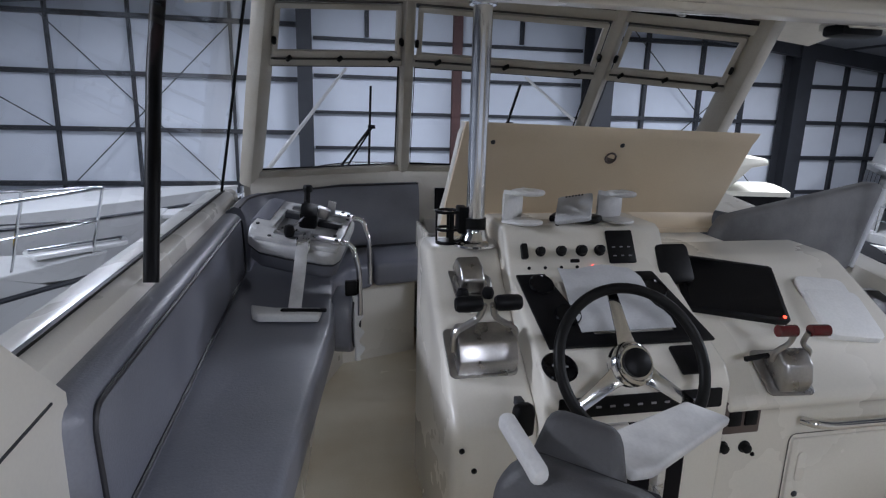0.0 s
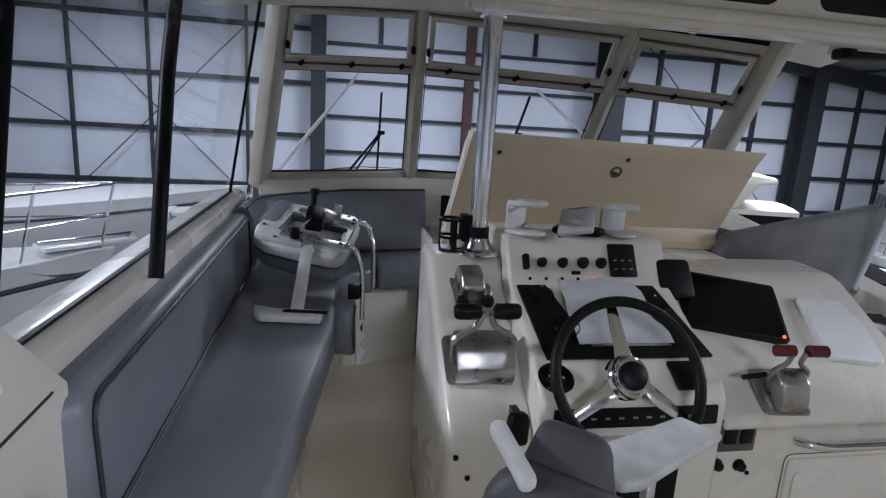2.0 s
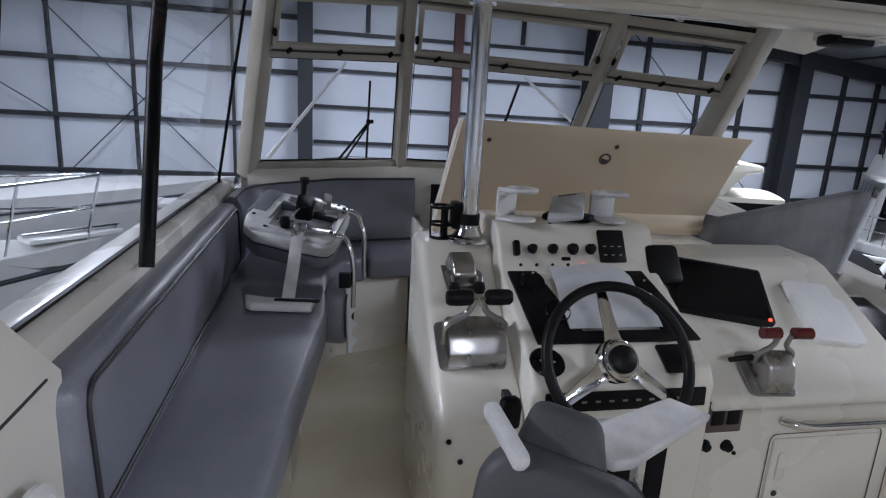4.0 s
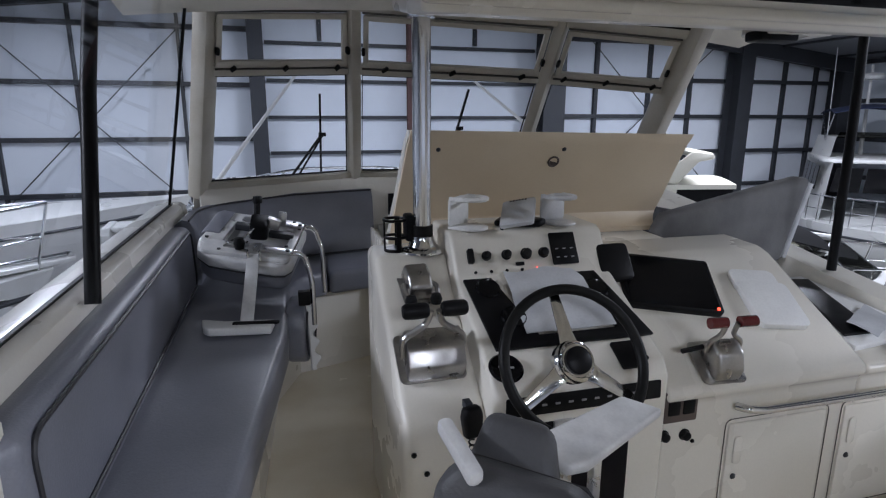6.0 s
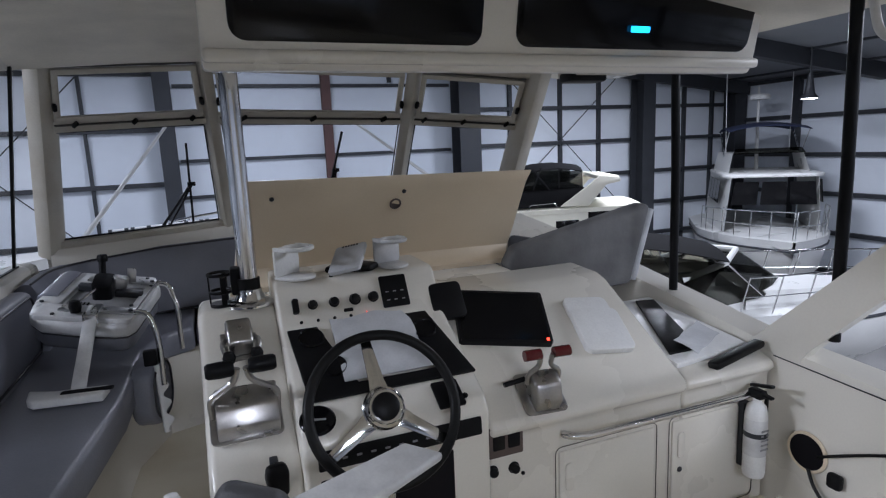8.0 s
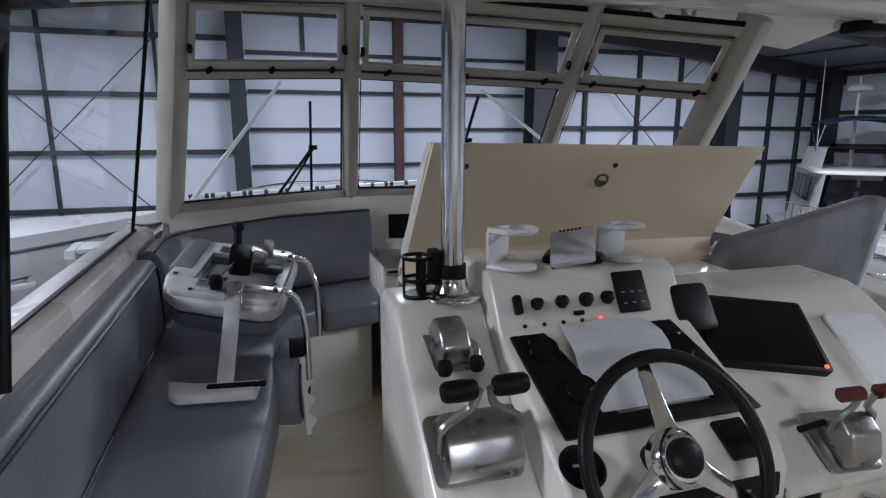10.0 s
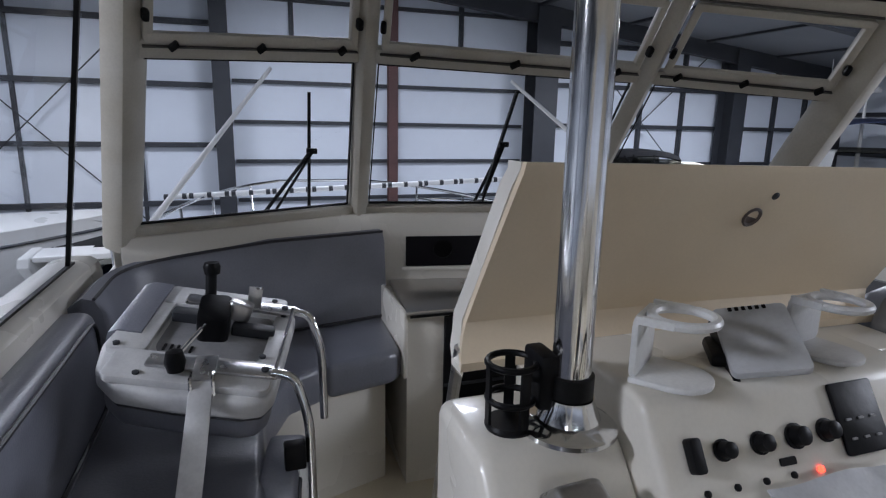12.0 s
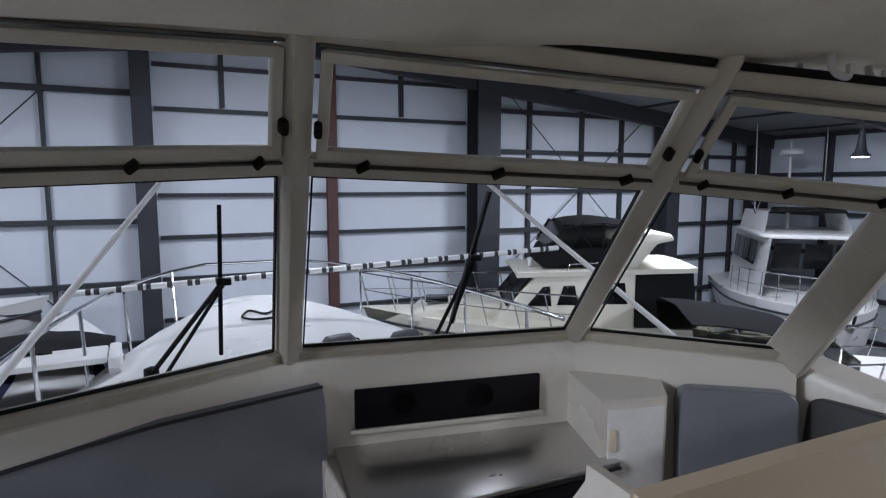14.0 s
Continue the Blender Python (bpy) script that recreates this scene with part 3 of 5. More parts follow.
    part("slide_cover", prism(rounded(0.07, 0.06, 0.02), 0.05, inner @ pose(0.075, 0.05, 0.10, -8, 14, 8), 0.012), CHROME_DK, th, "worn metal slide cover")
    lay("slide_rail", 0.13, 0.02, 0.12, 0.035, 0.028, 0.066, GIRT, th)
    lay("slide_rail", -0.06, 0.06, 0.09, 0.04, 0.03, 0.066, GIRT, th)
    part("tab", beam(inner @ Vector((0.11, 0.12, 0.09)), inner @ Vector((0.11, 0.13, 0.165)), 0.04, 0.006, (0, 1, 0), 0.002), ALU, th)
    lev = part("lever", rod([inner @ Vector((-0.01, 0.09, 0.12)), inner @ Vector((-0.02, 0.12, 0.20))], 0.016, 10), BLACK, th)
    part("knob", lathe([(0.0, -0.02), (0.022, -0.016), (0.025, 0.006), (0.02, 0.018), (0, 0.02)], 14, Matrix.Translation(inner @ Vector((-0.02, 0.125, 0.21)))), BLACK, lev)
    lev = part("lever", rod([inner @ Vector((0.02, -0.02, 0.13)), inner @ Vector((-0.01, -0.19, 0.125))], 0.006, 8), CHROME, th)
    part("knob", lathe([(0.0, -0.032), (0.02, -0.026), (0.026, 0), (0.02, 0.026), (0, 0.032)], 14, Matrix.Translation(inner @ Vector((-0.015, -0.215, 0.115)))), BLACK, lev)
    # leg bar and its foot
    top = inner @ Vector((0.06, -0.25, 0.088))
    leg = part("leg_bar", beam(top, (-0.02, -0.53, 0.035), 0.055, 0.010, (0, -1, 0.3), 0.003), WHITE_D, th, "flat pale leg bar")
    part("leg_bar_top", beam(inner @ Vector((0.05, -0.16, 0.10)), top + Vector((0, -0.004, 0.004)), 0.055, 0.008, (0, 0, 1), 0.002), ALU, leg)
    for dx in (-0.026, 0.026):
        part("clip", rod(bend([top + Vector((dx, 0.03, 0.012)), top + Vector((dx, -0.012, 0.012)), top + Vector((dx, -0.02, -0.03))], 0.012), 0.005, 6), CHROME, leg)
    foot = part("foot_plate", prism([(-0.15, -0.02), (-0.12, -0.05), (0.13, -0.05), (0.13, 0.045), (-0.07, 0.045), (-0.18, 0.08)], 0.036, pose(-0.04, -0.55, 0.012, 0, 0, -8), 0.010, seg=3), WHITE, th, "white plastic foot plate")
    part("slot", prism(rounded(0.19, 0.035, 0.008), 0.004, pose(0.02, -0.555, 0.0465, 0, 0, -8)), DARK, foot)
    # folded back with a scalloped white rim
    bk = part("back_cushion", prism(rounded(0.30, 0.31, 0.12), 0.10, pose(0.155, -0.20, -0.12, 90, 0, 78), 0.035, seg=3), VINYL, th)
    part("piping", rod([pose(0.155, -0.20, -0.12, 90, 0, 78) @ Vector((x, y, 0.104)) for x, y in rounded(0.25, 0.26, 0.10)], 0.005, 6, closed=True), PIPING, bk)
    wave = [(0.0, -0.17), (0.0, 0.15)] + [(0.036 + 0.016 * math.sin(k * 0.95), 0.15 - 0.32 * k / 26) for k in range(27)]
    part("edge_trim", prism(wave, 0.022, pose(0.235, -0.30, -0.13, 84, 0, 22), 0.006), WHITE, bk, "scalloped white edge trim")
    part("hinge", box(0.20, -0.33, 0.03, 0.255, -0.29, 0.10, 0.006), BLACK, bk)


removed_seat()


# ---- helm console ----
def section(name, profile, x0, x1, mat, parent, r=0.02):
    """A y, z profile carried from x0 to x1."""
    m = Matrix(((0, 0, 1, x0), (1, 0, 0, 0), (0, 1, 0, 0), (0, 0, 0, 1)))
    return part(name, prism(profile, x1 - x0, m, r, seg=3), mat, parent)


def knob(parent, m, r=0.016, h=0.02, mat=BLACK, name="knob"):
    return part(name, lathe([(r * 1.25, 0), (r * 1.25, 0.004), (r, 0.005), (r * 0.92, h), (r * 0.6, h + 0.003), (0, h + 0.003)], 16, m), mat, parent)


DASH = 29.0
Z0 = 0.735


def dash(x, y, lift=0.0):
    """A frame on the sloping middle dash."""
    return pose(x, y, Z0 + (y - 1.76) * math.tan(radians(DASH)) + lift, DASH, 0, 0)


def rdash(x, y, lift=0.0):
    return pose(x, y, 0.645 + (y - 1.76) * math.tan(radians(31)) + lift, 31, 0, 0)


def console():
    th = thing("helm_console", "cream fibreglass helm console with sloping dash and cabinet doors", "console")
    section("left_pod", [(1.80, 0), (1.80, 0.60), (1.86, 0.655), (2.22, 0.93), (2.30, 1.03), (2.52, 1.03), (2.52, 0)], 0.49, 0.765, GEL, th, 0.03)
    section("centre_pod", [(1.77, 0), (1.765, 0.70), (1.80, 0.755), (2.165, 0.958), (2.25, 1.10), (2.28, 1.115), (2.53, 1.115), (2.53, 0)], 0.758, 1.375, GEL, th, 0.022)
    section("right_dash", [(1.79, 0), (1.785, 0.585), (1.755, 0.61), (1.765, 0.645), (2.27, 0.95), (2.33, 0.97), (2.55, 0.98), (2.55, 0)], 1.37, 2.225, GEL, th, 0.03)
    section("rear_shelf", [(2.545, 0.9), (2.545, 0.978), (2.72, 0.982), (2.72, 0.9)], 0.76, 1.88, GEL, th, 0.004)
    section("side_cabinet", [(1.79, 0), (1.785, 0.585), (1.755, 0.61), (1.765, 0.64), (1.82, 0.665), (2.55, 0.69), (2.55, 0)], 2.22, 2.69, GEL, th, 0.02)
    # kick recess under the dash, its shade made as a solid near-black box
    part("foot_recess_shade", box(0.80, 1.762, 0.12, 1.24, 1.9, 0.60, 0.01), DARK, th, "solid near-black box for the shade of the foot recess under the dash")
    part("recess_panel", box(0.96, 1.752, 0.12, 1.03, 1.80, 0.60, 0.006), ALU, th, "grey upright panel in the foot recess")
    for x in (1.70, 2.22):
        d = part("cabinet_door", box(x - 0.05, 1.777, 0.05, x + 0.385, 1.80, 0.475, 0.012), GEL, th, "flush cream cabinet door")
        b = rod(bend([(x - 0.062, 1.784, 0.04), (x - 0.062, 1.784, 0.49), (x + 0.397, 1.784, 0.49), (x + 0.397, 1.784, 0.04), (x - 0.062, 1.784, 0.04)], 0.03), 0.0018, 6)
        part("seal", b, SEALANT, d)
        part("pull", prism(rounded(0.035, 0.11, 0.016), 0.004, pose(x - 0.008, 1.776, 0.37, 90, 0, 0), 0.0015), GEL, d)
        knob(d, pose(x - 0.012, 1.778, 0.265, 90, 0, 0), 0.009, 0.006, GIRT, "lock")
    part("grab_rail", rod(bend([(1.665, 1.775, 0.545), (1.68, 1.745, 0.548), (1.74, 1.735, 0.54), (2.50, 1.735, 0.535), (2.57, 1.745, 0.55), (2.59, 1.775, 0.552)], 0.04), 0.0145, 12), CHROME, th, "polished stainless grab rail")
    part("meter", box(1.368, 1.768, 0.52, 1.50, 1.80, 0.635, 0.006), BROWN, th, "brown-grey twin switch panel")
    for x in (1.382, 1.44):
        part("switch", box(x, 1.762, 0.55, x + 0.045, 1.775, 0.60, 0.004), BLACK, th)
    for x, z in ((1.385, 0.468), (1.468, 0.462)):
        knob(th, pose(x, 1.785, z, 90, 0, 0), 0.017, 0.02)
    knob(th, pose(1.505, 1.787, 0.43, 90, 0, 0), 0.006, 0.006)
    for x, z in ((0.56, 0.46), (0.52, 0.53)):
        knob(th, pose(x, 1.798, z, 90, 0, 0), 0.007, 0.004)
    # knob row on the steep face
    steep = 59
    for x, r in ((0.962, 0.0155), (1.04, 0.0175), (1.11, 0.0165), (0.884, 0.0145)):
        knob(th, pose(x, 2.205, 1.03, steep, 0, 0), r, 0.022)
    part("rocker", prism(rounded(0.022, 0.055, 0.006), 0.018, pose(0.822, 2.205, 1.03, steep, 0, 0), 0.004), BLACK, th)
    sp = part("switch_panel", prism(rounded(0.105, 0.125, 0.006), 0.006, pose(1.195, 2.212, 1.04, steep, 0, 0), 0.002), BLACK, th, "black engine alarm panel")
    for i in range(3):
        for j in range(2):
            part("button", prism(rounded(0.012, 0.004, 0.001), 0.002, pose(1.195, 2.212, 1.04, steep, 0, 0) @ Matrix.Translation((-0.03 + 0.03 * i, -0.035 + 0.033 * j, 0.006))), GREYP, sp)
    part("label_plate", prism(rounded(0.034, 0.013, 0.003), 0.003, pose(1.01, 2.187, 0.998, steep, 0, 0)), BLACK, th)
    for i in range(5):
        led = part("indicator", lathe([(0.006, 0), (0.006, 0.004), (0, 0.007)], 10, pose(0.835 + 0.06 * i, 2.176, 0.978, steep, 0, 0)), BLACK if i < 4 else REDLED, th)
    # gauge panel: dark surround with a white cloth in the middle
    L = dash(1.07, 2.02)
    part("gauge_panel", prism([(-0.29, 0.155), (-0.185, 0.155), (-0.10, -0.12), (0.185, -0.12), (0.13, 0.155), (0.225, 0.155), (0.305, -0.165), (-0.265, -0.165)], 0.012, L, 0.003), BLACK, th, "black gauge panel")
    for x, y in ((-0.215, 0.10), (-0.165, -0.04), (0.19, 0.06)):
        g = part("gauge", lathe([(0.042, 0), (0.046, 0.006), (0.042, 0.012), (0.038, 0.008), (0, 0.008)], 22, L @ Matrix.Translation((x, y, 0.01))), BLACK_G, th)
    # round and square instruments
    g = part("tilt_gauge", lathe([(0.052, 0), (0.056, 0.008), (0.05, 0.014), (0.044, 0.01), (0, 0.01)], 24, dash(0.815, 1.815)), BLACK_G, th)
    part("pointer", prism(rounded(0.05, 0.006, 0.002), 0.003, dash(0.815, 1.815) @ pose(0, 0, 0.011, 0, 0, -10)), GREYP, g)
    part("square_display", prism(rounded(0.092, 0.105, 0.006), 0.01, dash(1.245, 1.815), 0.003), BLACK, th, "dark square instrument cover")
    part("radio", prism(rounded(0.54, 0.062, 0.006), 0.012, pose(1.07, 1.772, 0.66, 86, 0, 0), 0.003), BLACK, th, "black strip radio below the dash")
    for i in range(9):
        part("radio_button", prism(rounded(0.016, 0.006, 0.001), 0.003, pose(0.88 + 0.045 * i, 1.759, 0.661, 86, 0, 0)), GREYP, th)
    # plotter
    ax = Vector((0.362, -0.076, -0.036)).normalized()
    ay = Vector((0.089, 0.196, 0.142))
    ax = (ax - ay * (ax.dot(ay) / ay.dot(ay))).normalized()
    ay = (ay - ax * ay.dot(ax)).normalized()
    R = Matrix.Translation((1.612, 2.132, 0.890)) @ Matrix((ax, ay, ax.cross(ay))).transposed().to_4x4() @ pose(0, 0, 0, 0, 0, 6)
    p = part("plotter", prism(rounded(0.373, 0.262, 0.012), 0.075, R @ Matrix.Translation((0, 0, -0.06)), 0.004), BLACK, th, "large black chart plotter, switched off")
    part("screen", prism(rounded(0.345, 0.235, 0.004), 0.003, R @ Matrix.Translation((0, 0, 0.013))), BLACK_G, p)
    for x, y in ((-0.18, 0.125), (0.18, 0.125), (0.18, -0.125), (-0.18, -0.125)):
        part("screw", lathe([(0.004, 0), (0, 0.003)], 8, R @ Matrix.Translation((x, y, 0.013))), GREYP, p)
    part("power_light", lathe([(0.006, 0), (0.006, 0.004), (0, 0.006)], 10, R @ Matrix.Translation((0.165, -0.115, 0.016))), REDLED, p)
    part("covered_display", prism(rounded(0.135, 0.15, 0.02), 0.035, pose(1.40, 2.205, 0.965, 56, 0, 0), 0.012), BLACK, th, "display under a dark soft cover")
    for x, y in ((1.30, 1.80), (2.42, 1.80)):
        knob(th, dash(x, y) if x < 1.4 else pose(x, 1.80, 0.652, 20, 0, 0), 0.008, 0.005)


console()


def microphone():
    th = thing("microphone", "black hand microphone on a coiled cord at the console", "microphone", at=(0.674, 1.74, 0.655))
    m = pose(0, 0, 0, 84, 0, 14)
    part("body", prism([(-0.026, -0.045), (0.026, -0.045), (0.034, 0.02), (0.026, 0.05), (-0.026, 0.05), (-0.034, 0.02)], 0.034, m, 0.01, seg=3), BLACK, th)
    part("cord", rod([(0.012 + 0.008 * math.cos(i * 0.9), 0.01 + 0.008 * math.sin(i * 0.9), -0.05 - 0.0028 * i) for i in range(70)], 0.003, 5), RUBBER, th)
    part("clip", box(-0.012, -0.001, 0.03, 0.012, 0.035, 0.055, 0.004), GIRT, th)


microphone()


def white_cloth():
    L = dash(1.07, 2.02)
    rows = []
    for j in range(9):
        v = -0.115 + 0.28 * j / 8
        half = 0.135 + 0.03 * (1 - j / 8)
        rows.append([L @ Vector((0.02 - 0.025 * j / 8 + half * (2 * i / 10 - 1), v, 0.018 + 0.012 * math.sin(j * 1.3) * math.sin(i * 0.8) + (0.012 if j > 4 else 0))) for i in range(11)])
    tagged(part("cloth", sheet(rows, thick=0.004), PAPER), "crumpled pale grey cloth lying over the gauges", "cloth")
    R = rdash(2.0, 2.05) @ pose(0, 0, 0, 0, 0, -9)
    b = prism(rounded(0.215, 0.225, 0.03), 0.030, R @ pose(0.012, -0.035, -0.004, 0, 0, 0), 0.012, seg=3)
    prism(rounded(0.20, 0.12, 0.03), 0.022, R @ pose(0.0, 0.09, -0.002, 0, 0, 0), 0.010, bm=b, seg=3)
    tagged(part("instrument_cover", b, WHITE), "white moulded plastic instrument cover on the dash", "cover")


white_cloth()


def wheel():
    th = thing("steering_wheel", "three-spoke steering wheel with black rim and polished spokes", "wheel", at=(1.005, 1.73, 0.808))
    m = pose(0, 0, 0, 58, 0, 0)
    ring = [m @ Vector((0.226 * math.cos(a * math.tau / 56), 0.226 * math.sin(a * math.tau / 56), 0)) for a in range(56)]
    part("rim", rod(ring, 0.0165, 12, closed=True), RUBBER, th)
    for a in (94, 212, -36):
        mm = m @ pose(0, 0, 0, 0, 0, a)
        part("spoke", prism([(0.03, -0.034), (0.09, -0.024), (0.215, -0.016), (0.215, 0.016), (0.09, 0.024), (0.03, 0.034)], 0.007, mm @ pose(0, 0, -0.012, 0, 4, 0), 0.002), CHROME, th)
    hub = part("hub", lathe([(0.066, -0.03), (0.066, -0.006), (0.06, 0.0), (0.052, 0.012), (0.05, 0.02), (0, 0.02)], 30, m), CHROME, th)
    part("horn_cap", lathe([(0.042, 0.018), (0.042, 0.028), (0.034, 0.034), (0, 0.035)], 26, m), BLACK, hub)
    part("column", rod([m @ Vector((0, 0, -0.02)), m @ Vector((0, 0, -0.10))], 0.036, 16), BLACK, th)


wheel()


def throttle(x, y, z, knob_mat, label, scale=1.0, slope=33.0, lean=0.0, splay=0.05):
    th = thing("throttle_control", label, "throttle", "engine controls", (x, y, z))
    m = pose(0, 0, 0, slope, 0, lean) @ Matrix.Scale(scale, 4)
    part("bezel", prism(rounded(0.20, 0.17, 0.02), 0.008, m, 0.003), CHROME_DK, th)
    prof = [(-0.078, 0), (-0.076, 0.055), (-0.03, 0.085), (0.04, 0.09), (0.072, 0)]
    part("housing", prism(prof, 0.17, m @ Matrix(((0, 0, 1, -0.08), (1, 0, 0, 0), (0, 1, 0, 0.006), (0, 0, 0, 1))), 0.007), CHROME_DK, th)
    for s in (-1, 1):
        arm = part("lever", rod(bend([m @ Vector((s * 0.088, -0.02, 0.045)), m @ Vector((s * 0.09, 0.0, 0.105)), m @ Vector((s * 0.022, 0.018, 0.145)), m @ Vector((s * 0.012, 0.032, 0.185))], 0.02), 0.0095 * scale, 8), CHROME_DK, th)
        part("grip", lathe([(0, -0.038), (0.017, -0.037), (0.022, -0.030), (0.0235, 0), (0.022, 0.030), (0.017, 0.037), (0, 0.038)], 16, m @ Matrix.Translation((s * 0.056, 0.033, 0.188)) @ pose(0, 0, 0, 0, 90, 0)), knob_mat, arm)
    return th


throttle(0.615, 1.99, 0.755, BLACK, "chrome twin throttle with black grips on the console", 1.1)


def shifter():
    th = thing("gear_control", "small chrome twin gear control on the console", "gear lever", "engine controls", (0.622, 2.20, 0.925))
    m = pose(0, 0, 0, 30, 0, 4)
    part("bezel", prism(rounded(0.12, 0.15, 0.02), 0.006, m, 0.002), CHROME_DK, th)
    part("housing", prism([(-0.07, 0), (-0.055, 0.055), (-0.01, 0.075), (0.05, 0.07), (0.07, 0)], 0.085, m @ Matrix(((0, 0, 1, -0.0425), (1, 0, 0, 0.01), (0, 1, 0, 0.004), (0, 0, 0, 1))), 0.012, seg=3), CHROME_DK, th)
    for s in (-1, 1):
        arm = part("lever", rod(bend([m @ Vector((s * 0.05, 0.0, 0.03)), m @ Vector((s * 0.062, -0.03, 0.045)), m @ Vector((s * 0.052, -0.07, 0.03))], 0.02), 0.009, 8), CHROME_DK, th)
        part("grip", lathe([(0, -0.022), (0.016, -0.018), (0.022, 0), (0.016, 0.018), (0, 0.022)], 14, Matrix.Translation(m @ Vector((s * 0.045, -0.08, 0.032)))), BLACK, arm)


shifter()


def red_throttle():
    th = thing("throttle_control", "chrome gear control with two dark red grips", "throttle", "engine controls", (1.60, 1.825, 0.695))
    m = pose(0, 0, 0, 34, 0, -6)
    part("bezel", prism(rounded(0.16, 0.17, 0.02), 0.008, m, 0.003), CHROME_DK, th)
    part("housing", prism([(-0.08, 0), (-0.075, 0.05), (-0.03, 0.095), (0.03, 0.10), (0.07, 0)], 0.10, m @ Matrix(((0, 0, 1, -0.05), (1, 0, 0, 0), (0, 1, 0, 0.006), (0, 0, 0, 1))), 0.014, seg=3), CHROME_DK, th)
    for s in (-1, 1):
        arm = part("lever", rod(bend([m @ Vector((s * 0.058, 0.01, 0.06)), m @ Vector((s * 0.06, 0.02, 0.10)), m @ Vector((s * 0.02, 0.03, 0.125)), m @ Vector((s * 0.022, 0.04, 0.175))], 0.02), 0.009, 8), CHROME_DK, th)
        part("grip", rod([m @ Vector((s * 0.024, 0.042, 0.18)), m @ Vector((s * 0.03, 0.042, 0.18)), m @ Vector((s * 0.076, 0.042, 0.18)), m @ Vector((s * 0.084, 0.042, 0.18))], 0.019, 12), RED, arm)
    part("stop_lever", rod([m @ Vector((-0.06, 0.03, 0.06)), m @ Vector((-0.14, 0.02, 0.055))], 0.009, 8), BLACK, th)


red_throttle()


def pole():
    th = thing("support_pole", "polished stainless support pole between console and hardtop", "pole", at=(0.678, 2.345, 1.03))
    part("tube", rod([(0, 0, 0.02), (0, 0, 0.85)], 0.034, 28), CHROME, th)
    part("flange", lathe([(0.085, 0), (0.085, 0.008), (0.078, 0.014), (0.055, 0.022), (0.045, 0.045), (0.042, 0.06), (0.037, 0.06)], 30), CHROME, th)
    part("top_collar", lathe([(0.037, 0.83), (0.048, 0.83), (0.05, 0.85), (0.05, 0.875), (0.0, 0.875)], 24), CHROME, th)
    part("rubber_sleeve", lathe([(0.033, 0.06), (0.040, 0.062), (0.040, 0.10), (0.033, 0.102)], 24), RUBBER, th)
    h = thing("drink_holder", "black plastic drink holder clamped to the pole", "cup holder", "drink holders", (0.600, 2.375, 1.03))
    part("ring", rod([(0.042 * math.cos(a * math.tau / 24) - 0.02, 0.042 * math.sin(a * math.tau / 24), 0.12) for a in range(24)], 0.006, 8, closed=True), BLACK, h)
    part("ring", rod([(0.04 * math.cos(a * math.tau / 24) - 0.02, 0.04 * math.sin(a * math.tau / 24), 0.055) for a in range(24)], 0.006, 8, closed=True), BLACK, h)
    for a in (1.2, 3.1, 4.9):
        c, s = math.cos(a), math.sin(a)
        part("strut", beam((0.041 * c - 0.02, 0.041 * s, 0.12), (0.040 * c - 0.02, 0.04 * s, 0.012), 0.018, 0.005, (c, s, 0)), BLACK, h)
    part("bottom_plate", lathe([(0.042, 0), (0.044, 0.006), (0.04, 0.012), (0, 0.012)], 24, Matrix.Translation((-0.02, 0, 0))), BLACK, h)
    part("clamp", box(0.015, -0.04, 0.04, 0.05, 0.03, 0.14, 0.008), BLACK, h)


pole()


def lid_panel():
    """The raised console lid, standing open behind the dash."""
    th = thing("console_lid", "open tan fibreglass console lid with small fittings", "lid", at=(1.28, 2.55, 1.0))
    o = Vector((1.28, 2.55, 1.0))
    prof = [(2.70, 0.984), (2.725, 0.987), (2.755, 1.005), (2.78, 1.035), (2.79, 1.075), (2.745, 1.17), (2.615, 1.415), (2.60, 1.445), (2.60, 1.46)]
    rows = []
    for k, (y, z) in enumerate(prof):
        x0 = (0.61, 0.615, 0.625, 0.635, 0.645, 0.655, 0.68, 0.685, 0.69)[k]
        x1 = 1.935 + 0.085 * k / 8
        rows.append([Vector((x0 + (x1 - x0) * i / 12, y + 0.012 * math.sin(math.pi * i / 12), z - 0.012 * (2 * i / 12 - 1) * (k / 8))) - o for i in range(13)])
    part("board", sheet(rows, thick=0.022), GEL_TAN, th)
    b = sheet([[r[0] + Vector((-0.004 + 0.004 * (k % 2), dy, 0)) for k, r in enumerate(rows)] for dy in (-0.006, 0.02, 0.055)], thick=0.012)
    part("edge", b, GEL, th, "bare cream lid edge with scuffs")
    for x, y, z in ((0.81, 2.612, 1.393), (1.385, 2.618, 1.387), (1.90, 2.624, 1.365)):
        knob(th, Matrix.Translation(Vector((x, y, z)) - o) @ pose(0, 0, 0, 116, 0, 0), 0.008, 0.004, GIRT, "screw")
    part("ring_pull", lathe([(0.026, 0), (0.028, 0.007), (0.024, 0.01), (0.019, 0.007), (0.019, 0.004), (0, 0.004)], 20, Matrix.Translation(Vector((1.35, 2.650, 1.333)) - o) @ pose(0, 0, 0, 116, 0, 0)), BROWN, th, "round flush ring pull")
    tagged(part("lid_strut", rod([(0.63, 2.76, 1.02), (0.66, 3.05, 0.30), (0.665, 3.10, 0.0)], 0.016, 8), ALU), "grey strut propping the open lid", "strut")


lid_panel()


